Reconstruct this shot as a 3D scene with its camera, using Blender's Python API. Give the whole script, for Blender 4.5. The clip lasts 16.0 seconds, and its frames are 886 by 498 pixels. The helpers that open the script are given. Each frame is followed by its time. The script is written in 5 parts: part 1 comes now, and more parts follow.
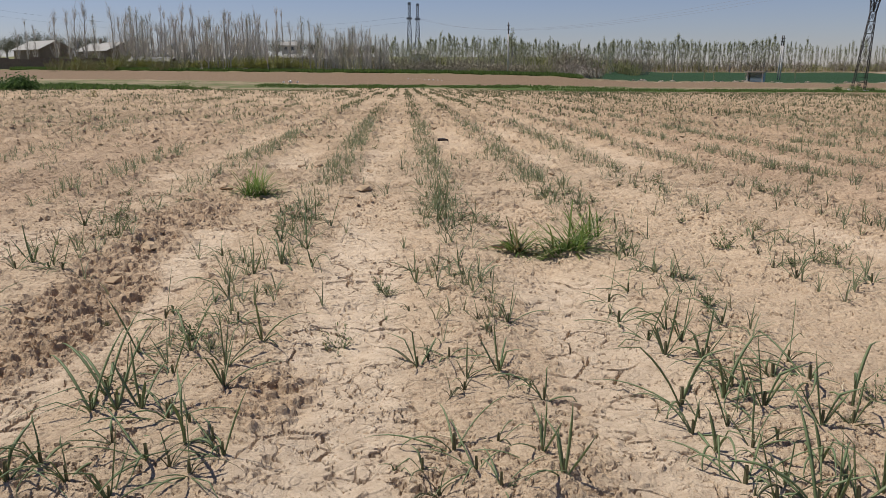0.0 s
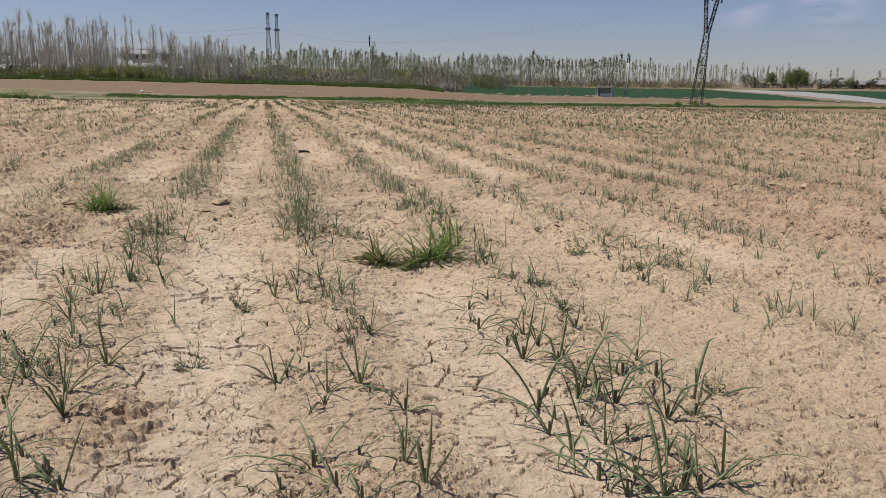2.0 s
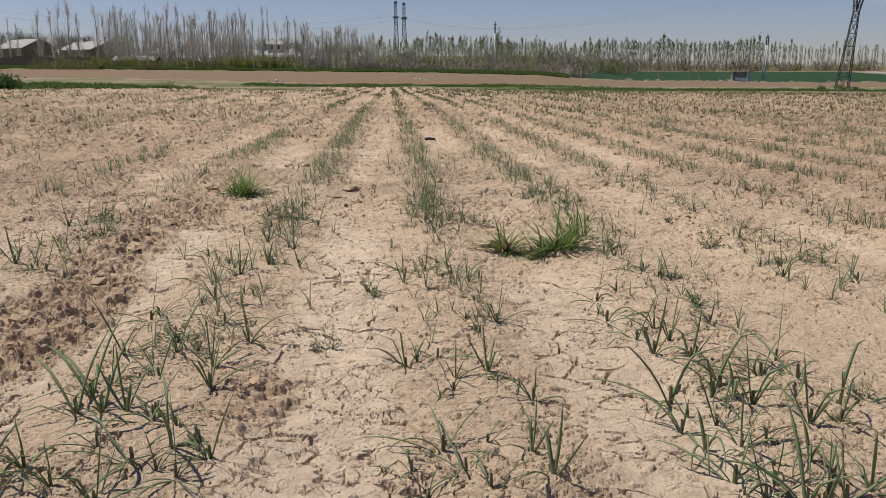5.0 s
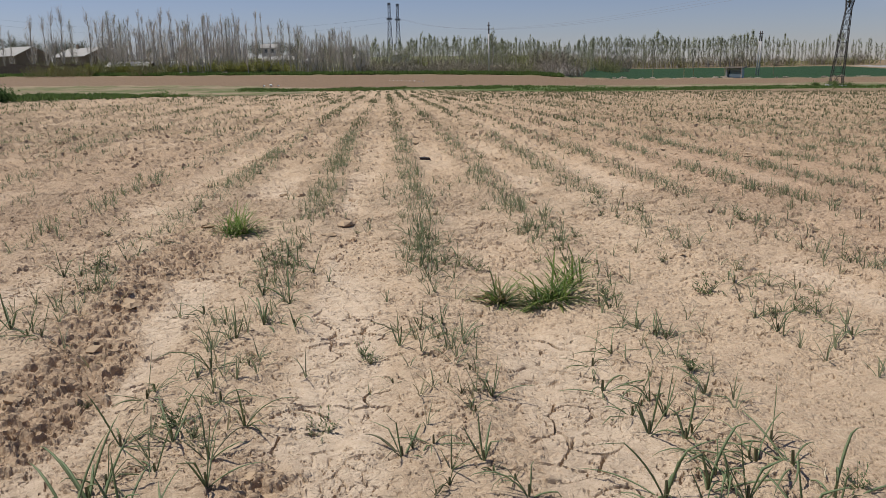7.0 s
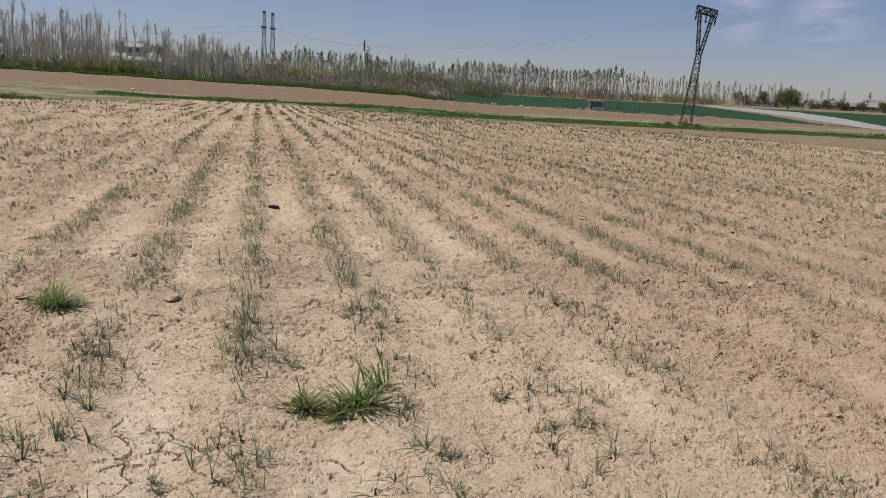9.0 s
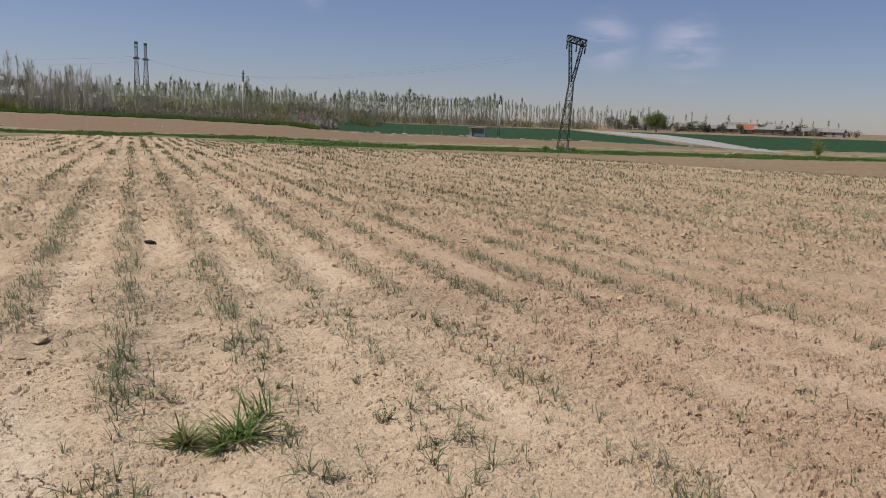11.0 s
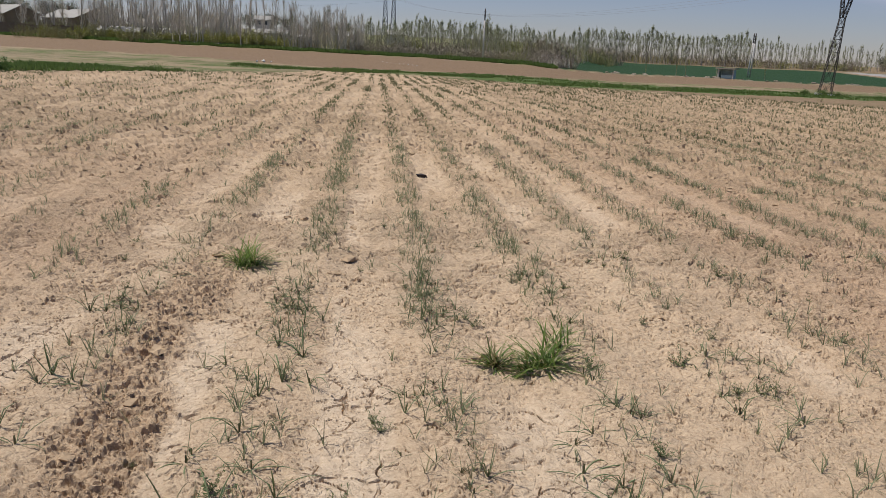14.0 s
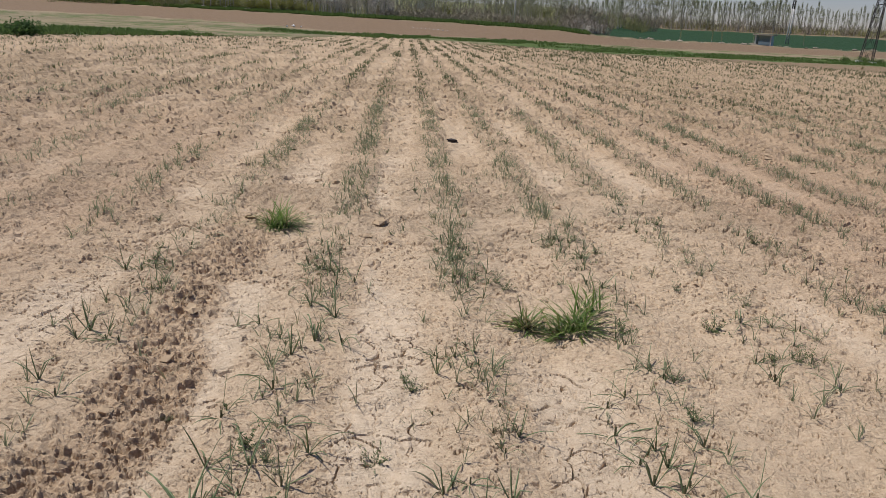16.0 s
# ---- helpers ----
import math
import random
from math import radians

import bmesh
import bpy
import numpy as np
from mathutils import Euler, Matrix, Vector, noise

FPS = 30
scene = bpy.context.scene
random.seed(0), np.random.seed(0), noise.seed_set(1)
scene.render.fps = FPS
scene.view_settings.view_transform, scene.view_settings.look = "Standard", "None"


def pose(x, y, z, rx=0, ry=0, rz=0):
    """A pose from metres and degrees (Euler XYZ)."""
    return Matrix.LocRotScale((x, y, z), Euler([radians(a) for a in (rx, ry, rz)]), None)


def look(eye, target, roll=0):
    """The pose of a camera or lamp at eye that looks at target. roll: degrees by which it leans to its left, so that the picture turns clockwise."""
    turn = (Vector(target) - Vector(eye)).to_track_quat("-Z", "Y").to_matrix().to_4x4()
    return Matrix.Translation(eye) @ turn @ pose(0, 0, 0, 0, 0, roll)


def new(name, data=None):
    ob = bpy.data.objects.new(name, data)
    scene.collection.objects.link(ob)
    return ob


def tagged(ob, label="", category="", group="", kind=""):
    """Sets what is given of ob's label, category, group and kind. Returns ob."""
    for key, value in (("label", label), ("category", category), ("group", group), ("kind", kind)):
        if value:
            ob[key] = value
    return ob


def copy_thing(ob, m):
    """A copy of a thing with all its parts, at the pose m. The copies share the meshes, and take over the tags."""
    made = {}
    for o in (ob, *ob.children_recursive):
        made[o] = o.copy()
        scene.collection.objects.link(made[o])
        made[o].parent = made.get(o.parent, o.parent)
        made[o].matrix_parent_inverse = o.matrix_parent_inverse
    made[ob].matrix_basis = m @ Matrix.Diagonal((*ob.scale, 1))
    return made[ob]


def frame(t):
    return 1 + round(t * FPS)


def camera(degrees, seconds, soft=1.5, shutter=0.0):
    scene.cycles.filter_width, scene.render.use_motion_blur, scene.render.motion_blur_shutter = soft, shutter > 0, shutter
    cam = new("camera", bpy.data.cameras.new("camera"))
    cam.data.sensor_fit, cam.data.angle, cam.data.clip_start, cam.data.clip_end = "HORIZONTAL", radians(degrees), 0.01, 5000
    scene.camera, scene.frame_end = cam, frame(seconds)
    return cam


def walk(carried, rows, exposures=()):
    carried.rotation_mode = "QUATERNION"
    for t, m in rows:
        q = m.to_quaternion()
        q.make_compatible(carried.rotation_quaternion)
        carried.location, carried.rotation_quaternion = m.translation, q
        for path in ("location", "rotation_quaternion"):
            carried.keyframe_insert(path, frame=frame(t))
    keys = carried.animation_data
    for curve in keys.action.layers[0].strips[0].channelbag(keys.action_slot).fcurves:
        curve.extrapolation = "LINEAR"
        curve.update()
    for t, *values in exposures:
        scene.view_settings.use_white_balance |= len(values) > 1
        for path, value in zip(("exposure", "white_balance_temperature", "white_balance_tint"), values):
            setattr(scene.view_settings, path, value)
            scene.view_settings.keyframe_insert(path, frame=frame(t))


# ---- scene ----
# camera and walk: seconds, eye, yaw, pitch, roll
cam = camera(58.5, 16.0, soft=0.75)
ROWS = [
    (0, -0.248, 0.504, 0.802, -2.74, -12.32, -0.11),
    (0.5, -0.249, 0.505, 0.802, -3.54, -12.32, 0.05),
    (1, -0.241, 0.51, 0.798, -6.34, -12.12, 0.33),
    (1.5, -0.236, 0.512, 0.798, -9.58, -11.7, 0.93),
    (2, -0.225, 0.516, 0.795, -12.62, -11.42, 0.56),
    (2.5, -0.222, 0.521, 0.788, -13.5, -11.77, -0.37),
    (3, -0.22, 0.52, 0.788, -12.18, -12.22, -0.85),
    (3.5, -0.23, 0.514, 0.794, -8.89, -12.45, -0.9),
    (4, -0.237, 0.516, 0.793, -6.68, -12.4, -0.83),
    (4.2, -0.242, 0.513, 0.797, -5.73, -12.5, -0.86),
    (6.3, -0.261, 0.531, 0.809, -2.57, -11.54, 0.37),
    (6.5, -0.268, 0.539, 0.824, -2.61, -11.37, 0.18),
    (7, -0.233, 0.563, 1.041, -3.87, -12.4, -1.02),
    (7.5, -0.197, 0.523, 1.405, -8.58, -14.38, 1.17),
    (8, -0.134, 0.445, 1.537, -8.68, -12.94, 1.73),
    (8.5, -0.014, 0.423, 1.544, -8.97, -11.67, 2.14),
    (9, 0.039, 0.458, 1.531, -13.44, -11.17, 2.9),
    (9.2, 0.046, 0.444, 1.53, -16.67, -10.68, 3.55),
    (9.55, 0.055, 0.43, 1.53, -20.9, -9.75, 4.1),
    (10.2, 0.066, 0.38, 1.533, -24.2, -8.85, 3.75),
    (10.8, 0.071, 0.34, 1.536, -22.8, -8.7, 2.45),
    (11.3, 0.068, 0.315, 1.538, -18.37, -9.26, 1.54),
    (11.5, 0.054, 0.305, 1.534, -15.92, -9.59, 1.42),
    (12, 0.012, 0.28, 1.527, -9.64, -10.64, 1.07),
    (12.5, -0.037, 0.261, 1.518, -6.19, -11.34, 1.57),
    (13, -0.143, 0.273, 1.524, -5.55, -11.89, 2.13),
    (13.5, -0.299, 0.299, 1.537, -5.68, -13.3, 2.23),
    (14, -0.361, 0.307, 1.537, -5.13, -13.68, 2.36),
    (14.5, -0.361, 0.319, 1.535, -4.01, -13.68, 1.98),
    (15, -0.359, 0.331, 1.528, -3.55, -13.65, 2.05),
    (15.5, -0.36, 0.324, 1.524, -3.03, -14.66, 2.17),
    (16, -0.381, 0.317, 1.505, -3.13, -16.1, 2.49),
]
walk(cam, [(t, pose(x, y, z, 90 + pitch, 0, yaw) @ pose(0, 0, 0, 0, 0, roll)) for t, x, y, z, yaw, pitch, roll in ROWS],
     # the camera's own exposure and white balance
     [(0, 0.11, 6500, 10), (4.2, 0.09, 6480, 10), (7, 0.05, 6400, 10), (8.3, 0.03, 6350, 10), (11.5, 0.04, 6480, 10), (13, 0.06, 6520, 10), (14.3, 0.06, 6520, 10), (16, 0.03, 6280, 10)])

# ---- world, sun ----
SUN_AZ, SUN_EL = -70.0, 59.0   # degrees: clockwise from the furrows' direction, above the horizon

world = bpy.data.worlds.new("sky")
scene.world = world
world.use_nodes = True
wn, wl = world.node_tree.nodes, world.node_tree.links
wn.clear()
w_out = wn.new("ShaderNodeOutputWorld")
w_bg = wn.new("ShaderNodeBackground")
w_bg.inputs["Strength"].default_value = 0.060
sky = wn.new("ShaderNodeTexSky")
sky.sky_type = "NISHITA"
sky.sun_disc = False
sky.sun_elevation, sky.sun_rotation = radians(SUN_EL), radians(SUN_AZ)
sky.air_density, sky.dust_density, sky.ozone_density, sky.altitude = 1.0, 0.35, 1.6, 300
# a few faint wisps of cloud in one part of the sky
w_co = wn.new("ShaderNodeTexCoord")
w_map = wn.new("ShaderNodeMapping")
w_map.inputs["Scale"].default_value = (1.0, 1.0, 4.0)
w_noise = wn.new("ShaderNodeTexNoise")
w_noise.inputs["Scale"].default_value = 9.0
w_noise.inputs["Detail"].default_value = 7.0
w_noise.inputs["Roughness"].default_value = 0.55
w_ramp = wn.new("ShaderNodeValToRGB")
w_ramp.color_ramp.elements[0].position, w_ramp.color_ramp.elements[1].position = 0.38, 0.56
w_ramp.color_ramp.elements[0].color, w_ramp.color_ramp.elements[1].color = (0, 0, 0, 1), (0.62, 0.62, 0.62, 1)
w_mix = wn.new("ShaderNodeMixRGB")
w_mix.inputs["Color2"].default_value = (8.6, 8.7, 9.0, 1)
wl.new(w_co.outputs["Generated"], w_map.inputs["Vector"])
wl.new(w_map.outputs["Vector"], w_noise.inputs["Vector"])
wl.new(w_noise.outputs["Fac"], w_ramp.inputs["Fac"])
w_area = None
for at, size in (((0.529, 0.837, 0.106), 0.050), ((0.608, 0.787, 0.100), 0.055), ((0.20, 0.95, 0.145), 0.030)):
    away = wn.new("ShaderNodeVectorMath")
    away.operation = "DISTANCE"
    away.inputs[1].default_value = at
    wl.new(w_co.outputs["Generated"], away.inputs[0])
    fade = wn.new("ShaderNodeMapRange")
    fade.interpolation_type = "SMOOTHSTEP"
    for key, value in (("From Min", 0.0), ("From Max", size), ("To Min", 1.0), ("To Max", 0.0)):
        fade.inputs[key].default_value = value
    wl.new(away.outputs["Value"], fade.inputs["Value"])
    if w_area:
        both = wn.new("ShaderNodeMath")
        both.operation = "MAXIMUM"
        wl.new(w_area, both.inputs[0])
        wl.new(fade.outputs["Result"], both.inputs[1])
        w_area = both.outputs[0]
    else:
        w_area = fade.outputs["Result"]
w_fac = wn.new("ShaderNodeMath")
w_fac.operation = "MULTIPLY"
wl.new(w_area, w_fac.inputs[0])
wl.new(w_ramp.outputs["Color"], w_fac.inputs[1])
wl.new(w_fac.outputs[0], w_mix.inputs["Fac"])
wl.new(sky.outputs["Color"], w_mix.inputs["Color1"])
w_tint = wn.new("ShaderNodeMixRGB")
w_tint.blend_type = "MULTIPLY"
w_tint.inputs["Fac"].default_value = 1.0
w_tint.inputs["Color2"].default_value = (0.99, 0.95, 1.17, 1)
wl.new(w_mix.outputs["Color"], w_tint.inputs["Color1"])
wl.new(w_tint.outputs["Color"], w_bg.inputs["Color"])
wl.new(w_bg.outputs["Background"], w_out.inputs["Surface"])

sun_data = bpy.data.lights.new("sun", "SUN")
sun_data.energy, sun_data.angle, sun_data.color = 4.5, radians(0.6), (1.0, 0.95, 0.87)
sun = new("sun", sun_data)
sa, se = radians(SUN_AZ), radians(SUN_EL)
sun.matrix_world = look((60 * math.sin(sa) * math.cos(se), 60 * math.cos(sa) * math.cos(se), 60 * math.sin(se)), (0, 0, 0))

# ---- materials ----
class Nodes:
    """A small builder for node materials."""

    def __init__(self, name):
        self.mat = bpy.data.materials.new(name)
        self.mat.use_nodes = True
        self.tree = self.mat.node_tree
        self.bsdf = self.tree.nodes["Principled BSDF"]

    def node(self, kind, ins=(), feature="", blend_type="", operation="", attribute_name=""):
        n = self.tree.nodes.new(kind)
        if feature:
            n.feature = feature
        if blend_type:
            n.blend_type = blend_type
        if operation:
            n.operation = operation
        if attribute_name:
            n.attribute_name = attribute_name
        for key, value in dict(ins).items():
            self.plug(value, n.inputs[key])
        return n

    def plug(self, value, socket):
        if isinstance(value, bpy.types.NodeSocket):
            self.tree.links.new(value, socket)
        else:
            socket.default_value = value

    def coords(self, which="Object"):
        if which == "World":
            return self.node("ShaderNodeNewGeometry").outputs["Position"]
        return self.node("ShaderNodeTexCoord").outputs[which]

    def noise(self, scale, detail=4.0, rough=0.6, where="Object", stretch=(1, 1, 1), distortion=0.0):
        m = self.node("ShaderNodeMapping", {"Vector": self.coords(where), "Scale": stretch})
        return self.node("ShaderNodeTexNoise", {"Vector": m.outputs["Vector"], "Scale": scale, "Detail": detail, "Roughness": rough, "Distortion": distortion}).outputs["Fac"]

    def voronoi(self, scale, feature="F1", where="Object"):
        return self.node("ShaderNodeTexVoronoi", {"Vector": self.coords(where), "Scale": scale}, feature=feature).outputs["Distance"]

    def crackle(self, scale, warp):
        """Distance to the edges of irregular, wandering cells."""
        where = self.coords("World")
        shift = self.node("ShaderNodeTexNoise", {"Vector": where, "Scale": scale * 0.9, "Detail": 3.0}).outputs["Color"]
        moved = self.node("ShaderNodeVectorMath", {0: shift, 1: (warp, warp, warp)}, operation="MULTIPLY").outputs["Vector"]
        at = self.node("ShaderNodeVectorMath", {0: where, 1: moved}, operation="ADD").outputs["Vector"]
        return self.node("ShaderNodeTexVoronoi", {"Vector": at, "Scale": scale}, feature="DISTANCE_TO_EDGE").outputs["Distance"]

    def attr(self, name):
        return self.node("ShaderNodeAttribute", attribute_name=name).outputs["Fac"]

    def random(self):
        return self.node("ShaderNodeObjectInfo").outputs["Random"]

    def island(self):
        return self.node("ShaderNodeNewGeometry").outputs["Random Per Island"]

    def span(self, value, lo, hi, to_lo=0.0, to_hi=1.0):
        return self.node("ShaderNodeMapRange", {"Value": value, "From Min": lo, "From Max": hi, "To Min": to_lo, "To Max": to_hi}).outputs["Result"]

    def math(self, op, a, b=0.0):
        return self.node("ShaderNodeMath", {0: a, 1: b}, operation=op).outputs[0]

    def ramp(self, value, *stops):
        n = self.node("ShaderNodeValToRGB", {"Fac": value})
        els = n.color_ramp.elements
        while len(els) < len(stops):
            els.new(0.5)
        for e, (at, colour) in zip(els, stops):
            e.position, e.color = at, (*colour, 1)
        return n.outputs["Color"]

    def mix(self, fac, a, b, kind="MIX"):
        a, b = [(*v, 1) if isinstance(v, tuple) else v for v in (a, b)]
        return self.node("ShaderNodeMixRGB", {"Fac": fac, "Color1": a, "Color2": b}, blend_type=kind).outputs["Color"]

    def bump(self, height, strength, distance):
        old = self.bsdf.inputs["Normal"].links[0].from_socket if self.bsdf.inputs["Normal"].links else None
        n = self.node("ShaderNodeBump", {"Height": height, "Strength": strength, "Distance": distance})
        if old:
            self.tree.links.new(old, n.inputs["Normal"])
        self.tree.links.new(n.outputs["Normal"], self.bsdf.inputs["Normal"])

    def done(self, colour, rough=0.8, metal=0.0, spec=0.3, through_light=0.0):
        self.plug((*colour, 1) if isinstance(colour, tuple) else colour, self.bsdf.inputs["Base Color"])
        self.plug(rough, self.bsdf.inputs["Roughness"])
        self.plug(metal, self.bsdf.inputs["Metallic"])
        self.bsdf.inputs["Specular IOR Level"].default_value = spec
        if through_light:
            lit = self.node("ShaderNodeBsdfTranslucent")
            self.plug((*colour, 1) if isinstance(colour, tuple) else colour, lit.inputs["Color"])
            both = self.node("ShaderNodeMixShader", {0: through_light, 1: self.bsdf.outputs[0], 2: lit.outputs[0]})
            self.tree.links.new(both.outputs[0], self.tree.nodes["Material Output"].inputs["Surface"])
        return self.mat


def soil_material():
    m = Nodes("dry_loess_soil")
    fine = m.noise(55, 6, 0.7, "World")
    broad = m.noise(1.1, 4, 0.6, "World")
    patch = m.noise(6.0, 5, 0.65, "World")
    dry = m.ramp(fine, (0.36, (0.340, 0.245, 0.160)), (0.5, (0.470, 0.358, 0.247)), (0.63, (0.570, 0.455, 0.325)))
    dry = m.mix(m.span(broad, 0.35, 0.7, 0, 0.5), dry, (0.427, 0.312, 0.207))
    dry = m.mix(m.span(patch, 0.5, 0.75, 0, 0.4), dry, (0.520, 0.412, 0.291))
    crust = m.ramp(m.noise(20, 6, 0.7, "World"), (0.36, (0.48, 0.38, 0.28)), (0.62, (0.62, 0.51, 0.39)))
    dry = m.mix(m.math("MULTIPLY", m.attr("crust"), 0.95), dry, crust)
    # damp soil in the broken furrow, browner soil towards both sides of the field
    dry = m.mix(m.attr("damp_and_brown"), dry, m.ramp(fine, (0.36, (0.255, 0.172, 0.115)), (0.64, (0.46, 0.332, 0.23))))
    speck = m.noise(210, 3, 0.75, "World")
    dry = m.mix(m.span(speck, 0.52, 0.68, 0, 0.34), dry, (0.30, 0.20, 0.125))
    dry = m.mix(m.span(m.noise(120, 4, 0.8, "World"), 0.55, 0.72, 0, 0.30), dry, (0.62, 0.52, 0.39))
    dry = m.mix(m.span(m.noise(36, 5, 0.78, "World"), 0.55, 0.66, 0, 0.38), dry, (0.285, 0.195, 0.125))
    dry = m.mix(1.0, dry, (1.045, 1.02, 0.98), "MULTIPLY")
    # plant litter far off; on the right, shade between clods painted as brown
    litter_and_shade = m.ramp(m.noise(9, 8, 0.8, "World", (1, 1.6, 1)), (0.38, (0.195, 0.135, 0.080)), (0.5, (0.32, 0.235, 0.148)), (0.63, (0.435, 0.325, 0.215)))
    dry = m.mix(m.attr("litter_and_shade"), dry, litter_and_shade)
    # ploughed reddish land, stubble, low green growth, sprouting corn, film sheets
    plough = m.ramp(m.noise(2.2, 8, 0.75, "World", (1, 1.6, 1)), (0.34, (0.145, 0.098, 0.060)), (0.64, (0.24, 0.166, 0.104)))
    dry = m.mix(m.attr("plough"), dry, plough)
    stubble = m.ramp(m.noise(1.6, 8, 0.75, "World", (1, 2.5, 1)), (0.3, (0.15, 0.125, 0.07)), (0.5, (0.22, 0.178, 0.11)), (0.68, (0.10, 0.115, 0.045)))
    dry = m.mix(m.attr("stubble"), dry, stubble)
    grass = m.ramp(m.noise(3.5, 8, 0.8, "World"), (0.32, (0.055, 0.088, 0.024)), (0.55, (0.088, 0.125, 0.036)), (0.72, (0.14, 0.13, 0.062)))
    dry = m.mix(m.attr("green"), dry, grass)
    corn = m.ramp(m.noise(0.8, 8, 0.75, "World", (1, 0.5, 1)), (0.3, (0.014, 0.040, 0.016)), (0.7, (0.029, 0.064, 0.025)))
    dry = m.mix(m.attr("corn"), dry, corn)
    film = m.ramp(m.noise(0.9, 6, 0.7, "World", (3, 0.3, 1)), (0.35, (0.24, 0.225, 0.215)), (0.65, (0.34, 0.335, 0.335)))
    dry = m.mix(m.attr("film"), dry, film)
    m.bump(m.noise(190, 6, 0.75, "World"), 0.9, 0.005)
    m.bump(m.math("MULTIPLY", m.span(m.crackle(42, 0.02), 0.0, 0.16), m.span(m.noise(7, 3, 0.6, "World"), 0.42, 0.60)), 0.42, 0.007)
    m.bump(m.math("MULTIPLY", m.span(m.crackle(15, 0.05), 0.0, 0.10), m.span(m.noise(4, 3, 0.6, "World"), 0.44, 0.58)), 0.42, 0.014)
    m.bump(m.math("MULTIPLY", m.noise(30, 8, 0.78, "World"), m.span(m.attr("tilth"), 0, 1, 0.35, 1.0)), 0.75, 0.016)
    m.bump(m.math("MULTIPLY", m.noise(11, 8, 0.75, "World"), m.span(m.attr("tilth"), 0.3, 1)), 0.75, 0.05)
    return m.done(dry, 0.93, 0, 0.15)


def leaf_material(name, base, tip, old, spread=0.5):
    m = Nodes(name)
    up = m.span(m.node("ShaderNodeSeparateXYZ", {0: m.coords("Object")}).outputs["Z"], 0.03, 0.17)
    green = m.mix(up, base, tip)
    green = m.mix(m.span(m.island(), 0.72, 1.0, 0, 0.85), green, old)
    green = m.mix(m.math("MULTIPLY", m.random(), spread), green, m.mix(0.5, green, old))
    streak = m.noise(60, 3, 0.6, "Object", (1, 1, 0.12))
    green = m.mix(m.span(streak, 0.3, 0.7, 0, 0.35), green, m.mix(0.5, green, (0.20, 0.26, 0.14)))
    m.bsdf.inputs["Subsurface Weight"].default_value = 0.0
    return m.done(green, 0.5, 0, 0.35, 0.4)


def plain(name, a, b, scale=6.0, rough=0.8, metal=0.0, bump=0.3, where="Object", stretch=(1, 1, 1), spec=0.3, leafy=0.0):
    """Two tones of one surface: coarse patches over fine grain."""
    m = Nodes(name)
    coarse, fine = m.noise(scale, 5, 0.65, where, stretch), m.noise(scale * 9, 5, 0.7, where, stretch)
    colour = m.mix(m.span(coarse, 0.3, 0.7), a, b)
    colour = m.mix(m.span(fine, 0.35, 0.7, 0, 0.35), colour, tuple(v * 0.62 for v in a))
    colour = m.mix(m.span(m.random(), 0, 1, 0, 0.25), colour, tuple(v * 0.8 for v in b))
    if bump:
        m.bump(fine, bump, 0.4 / scale / 9)
    return m.done(colour, rough, metal, spec, leafy)


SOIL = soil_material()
ONION = leaf_material("onion_leaf", (0.215, 0.28, 0.135), (0.205, 0.275, 0.13), (0.37, 0.35, 0.19))
CROP_MID = plain("onion_leaf_row", (0.185, 0.212, 0.112), (0.235, 0.252, 0.142), 5.0, 0.55, 0, 0, "World", leafy=0.4)
ONION_DRY = leaf_material("wilting_onion_leaf", (0.15, 0.15, 0.075), (0.12, 0.13, 0.06), (0.34, 0.27, 0.16))
GRASS = leaf_material("grass_blade", (0.105, 0.175, 0.030), (0.155, 0.235, 0.045), (0.28, 0.29, 0.085), 0.2)
STRAW = leaf_material("dry_grass_blade", (0.32, 0.25, 0.13), (0.26, 0.25, 0.10), (0.42, 0.34, 0.20), 0.2)
WEED = leaf_material("weed_leaf", (0.10, 0.14, 0.050), (0.12, 0.16, 0.06), (0.26, 0.22, 0.12), 0.6)
FAR_STRAW = plain("yellowing_far_leaf", (0.23, 0.215, 0.115), (0.31, 0.28, 0.16), 3.0, 0.7, 0, 0, "World", leafy=0.4)
FAR_CROP = plain("far_crop_leaf", (0.14, 0.165, 0.08), (0.185, 0.20, 0.10), 3.0, 0.6, 0, 0, "World", leafy=0.4)
CLOD = plain("soil_clod", (0.41, 0.298, 0.19), (0.51, 0.38, 0.25), 14.0, 0.95, 0, 0.6, "World", spec=0.1)
BARK = plain("poplar_bark", (0.36, 0.335, 0.285), (0.46, 0.425, 0.365), 2.0, 0.9)
TWIG_FAR = plain("far_bare_twig", (0.30, 0.285, 0.205), (0.38, 0.36, 0.265), 1.0, 0.9, 0, 0)
LEAF_PALE = plain("young_poplar_leaf", (0.26, 0.285, 0.15), (0.34, 0.35, 0.20), 1.0, 0.8, 0, 0, leafy=0.4)
SLATE_OLD = plain("weathered_grey_roof", (0.19, 0.18, 0.17), (0.30, 0.285, 0.265), 0.9, 0.9)
TWIG = plain("bare_twig", (0.55, 0.50, 0.43), (0.66, 0.60, 0.52), 1.0, 0.9, 0, 0)
TWIG_GREEN = plain("budding_twig", (0.25, 0.25, 0.11), (0.33, 0.32, 0.15), 1.0, 0.9, 0, 0)
WILLOW = plain("willow_leaf", (0.21, 0.22, 0.035), (0.29, 0.29, 0.06), 2.0, 0.7, 0, 0, leafy=0.4)
LEAF = plain("tree_leaf", (0.13, 0.16, 0.065), (0.18, 0.205, 0.09), 1.0, 0.7, 0, 0, leafy=0.4)
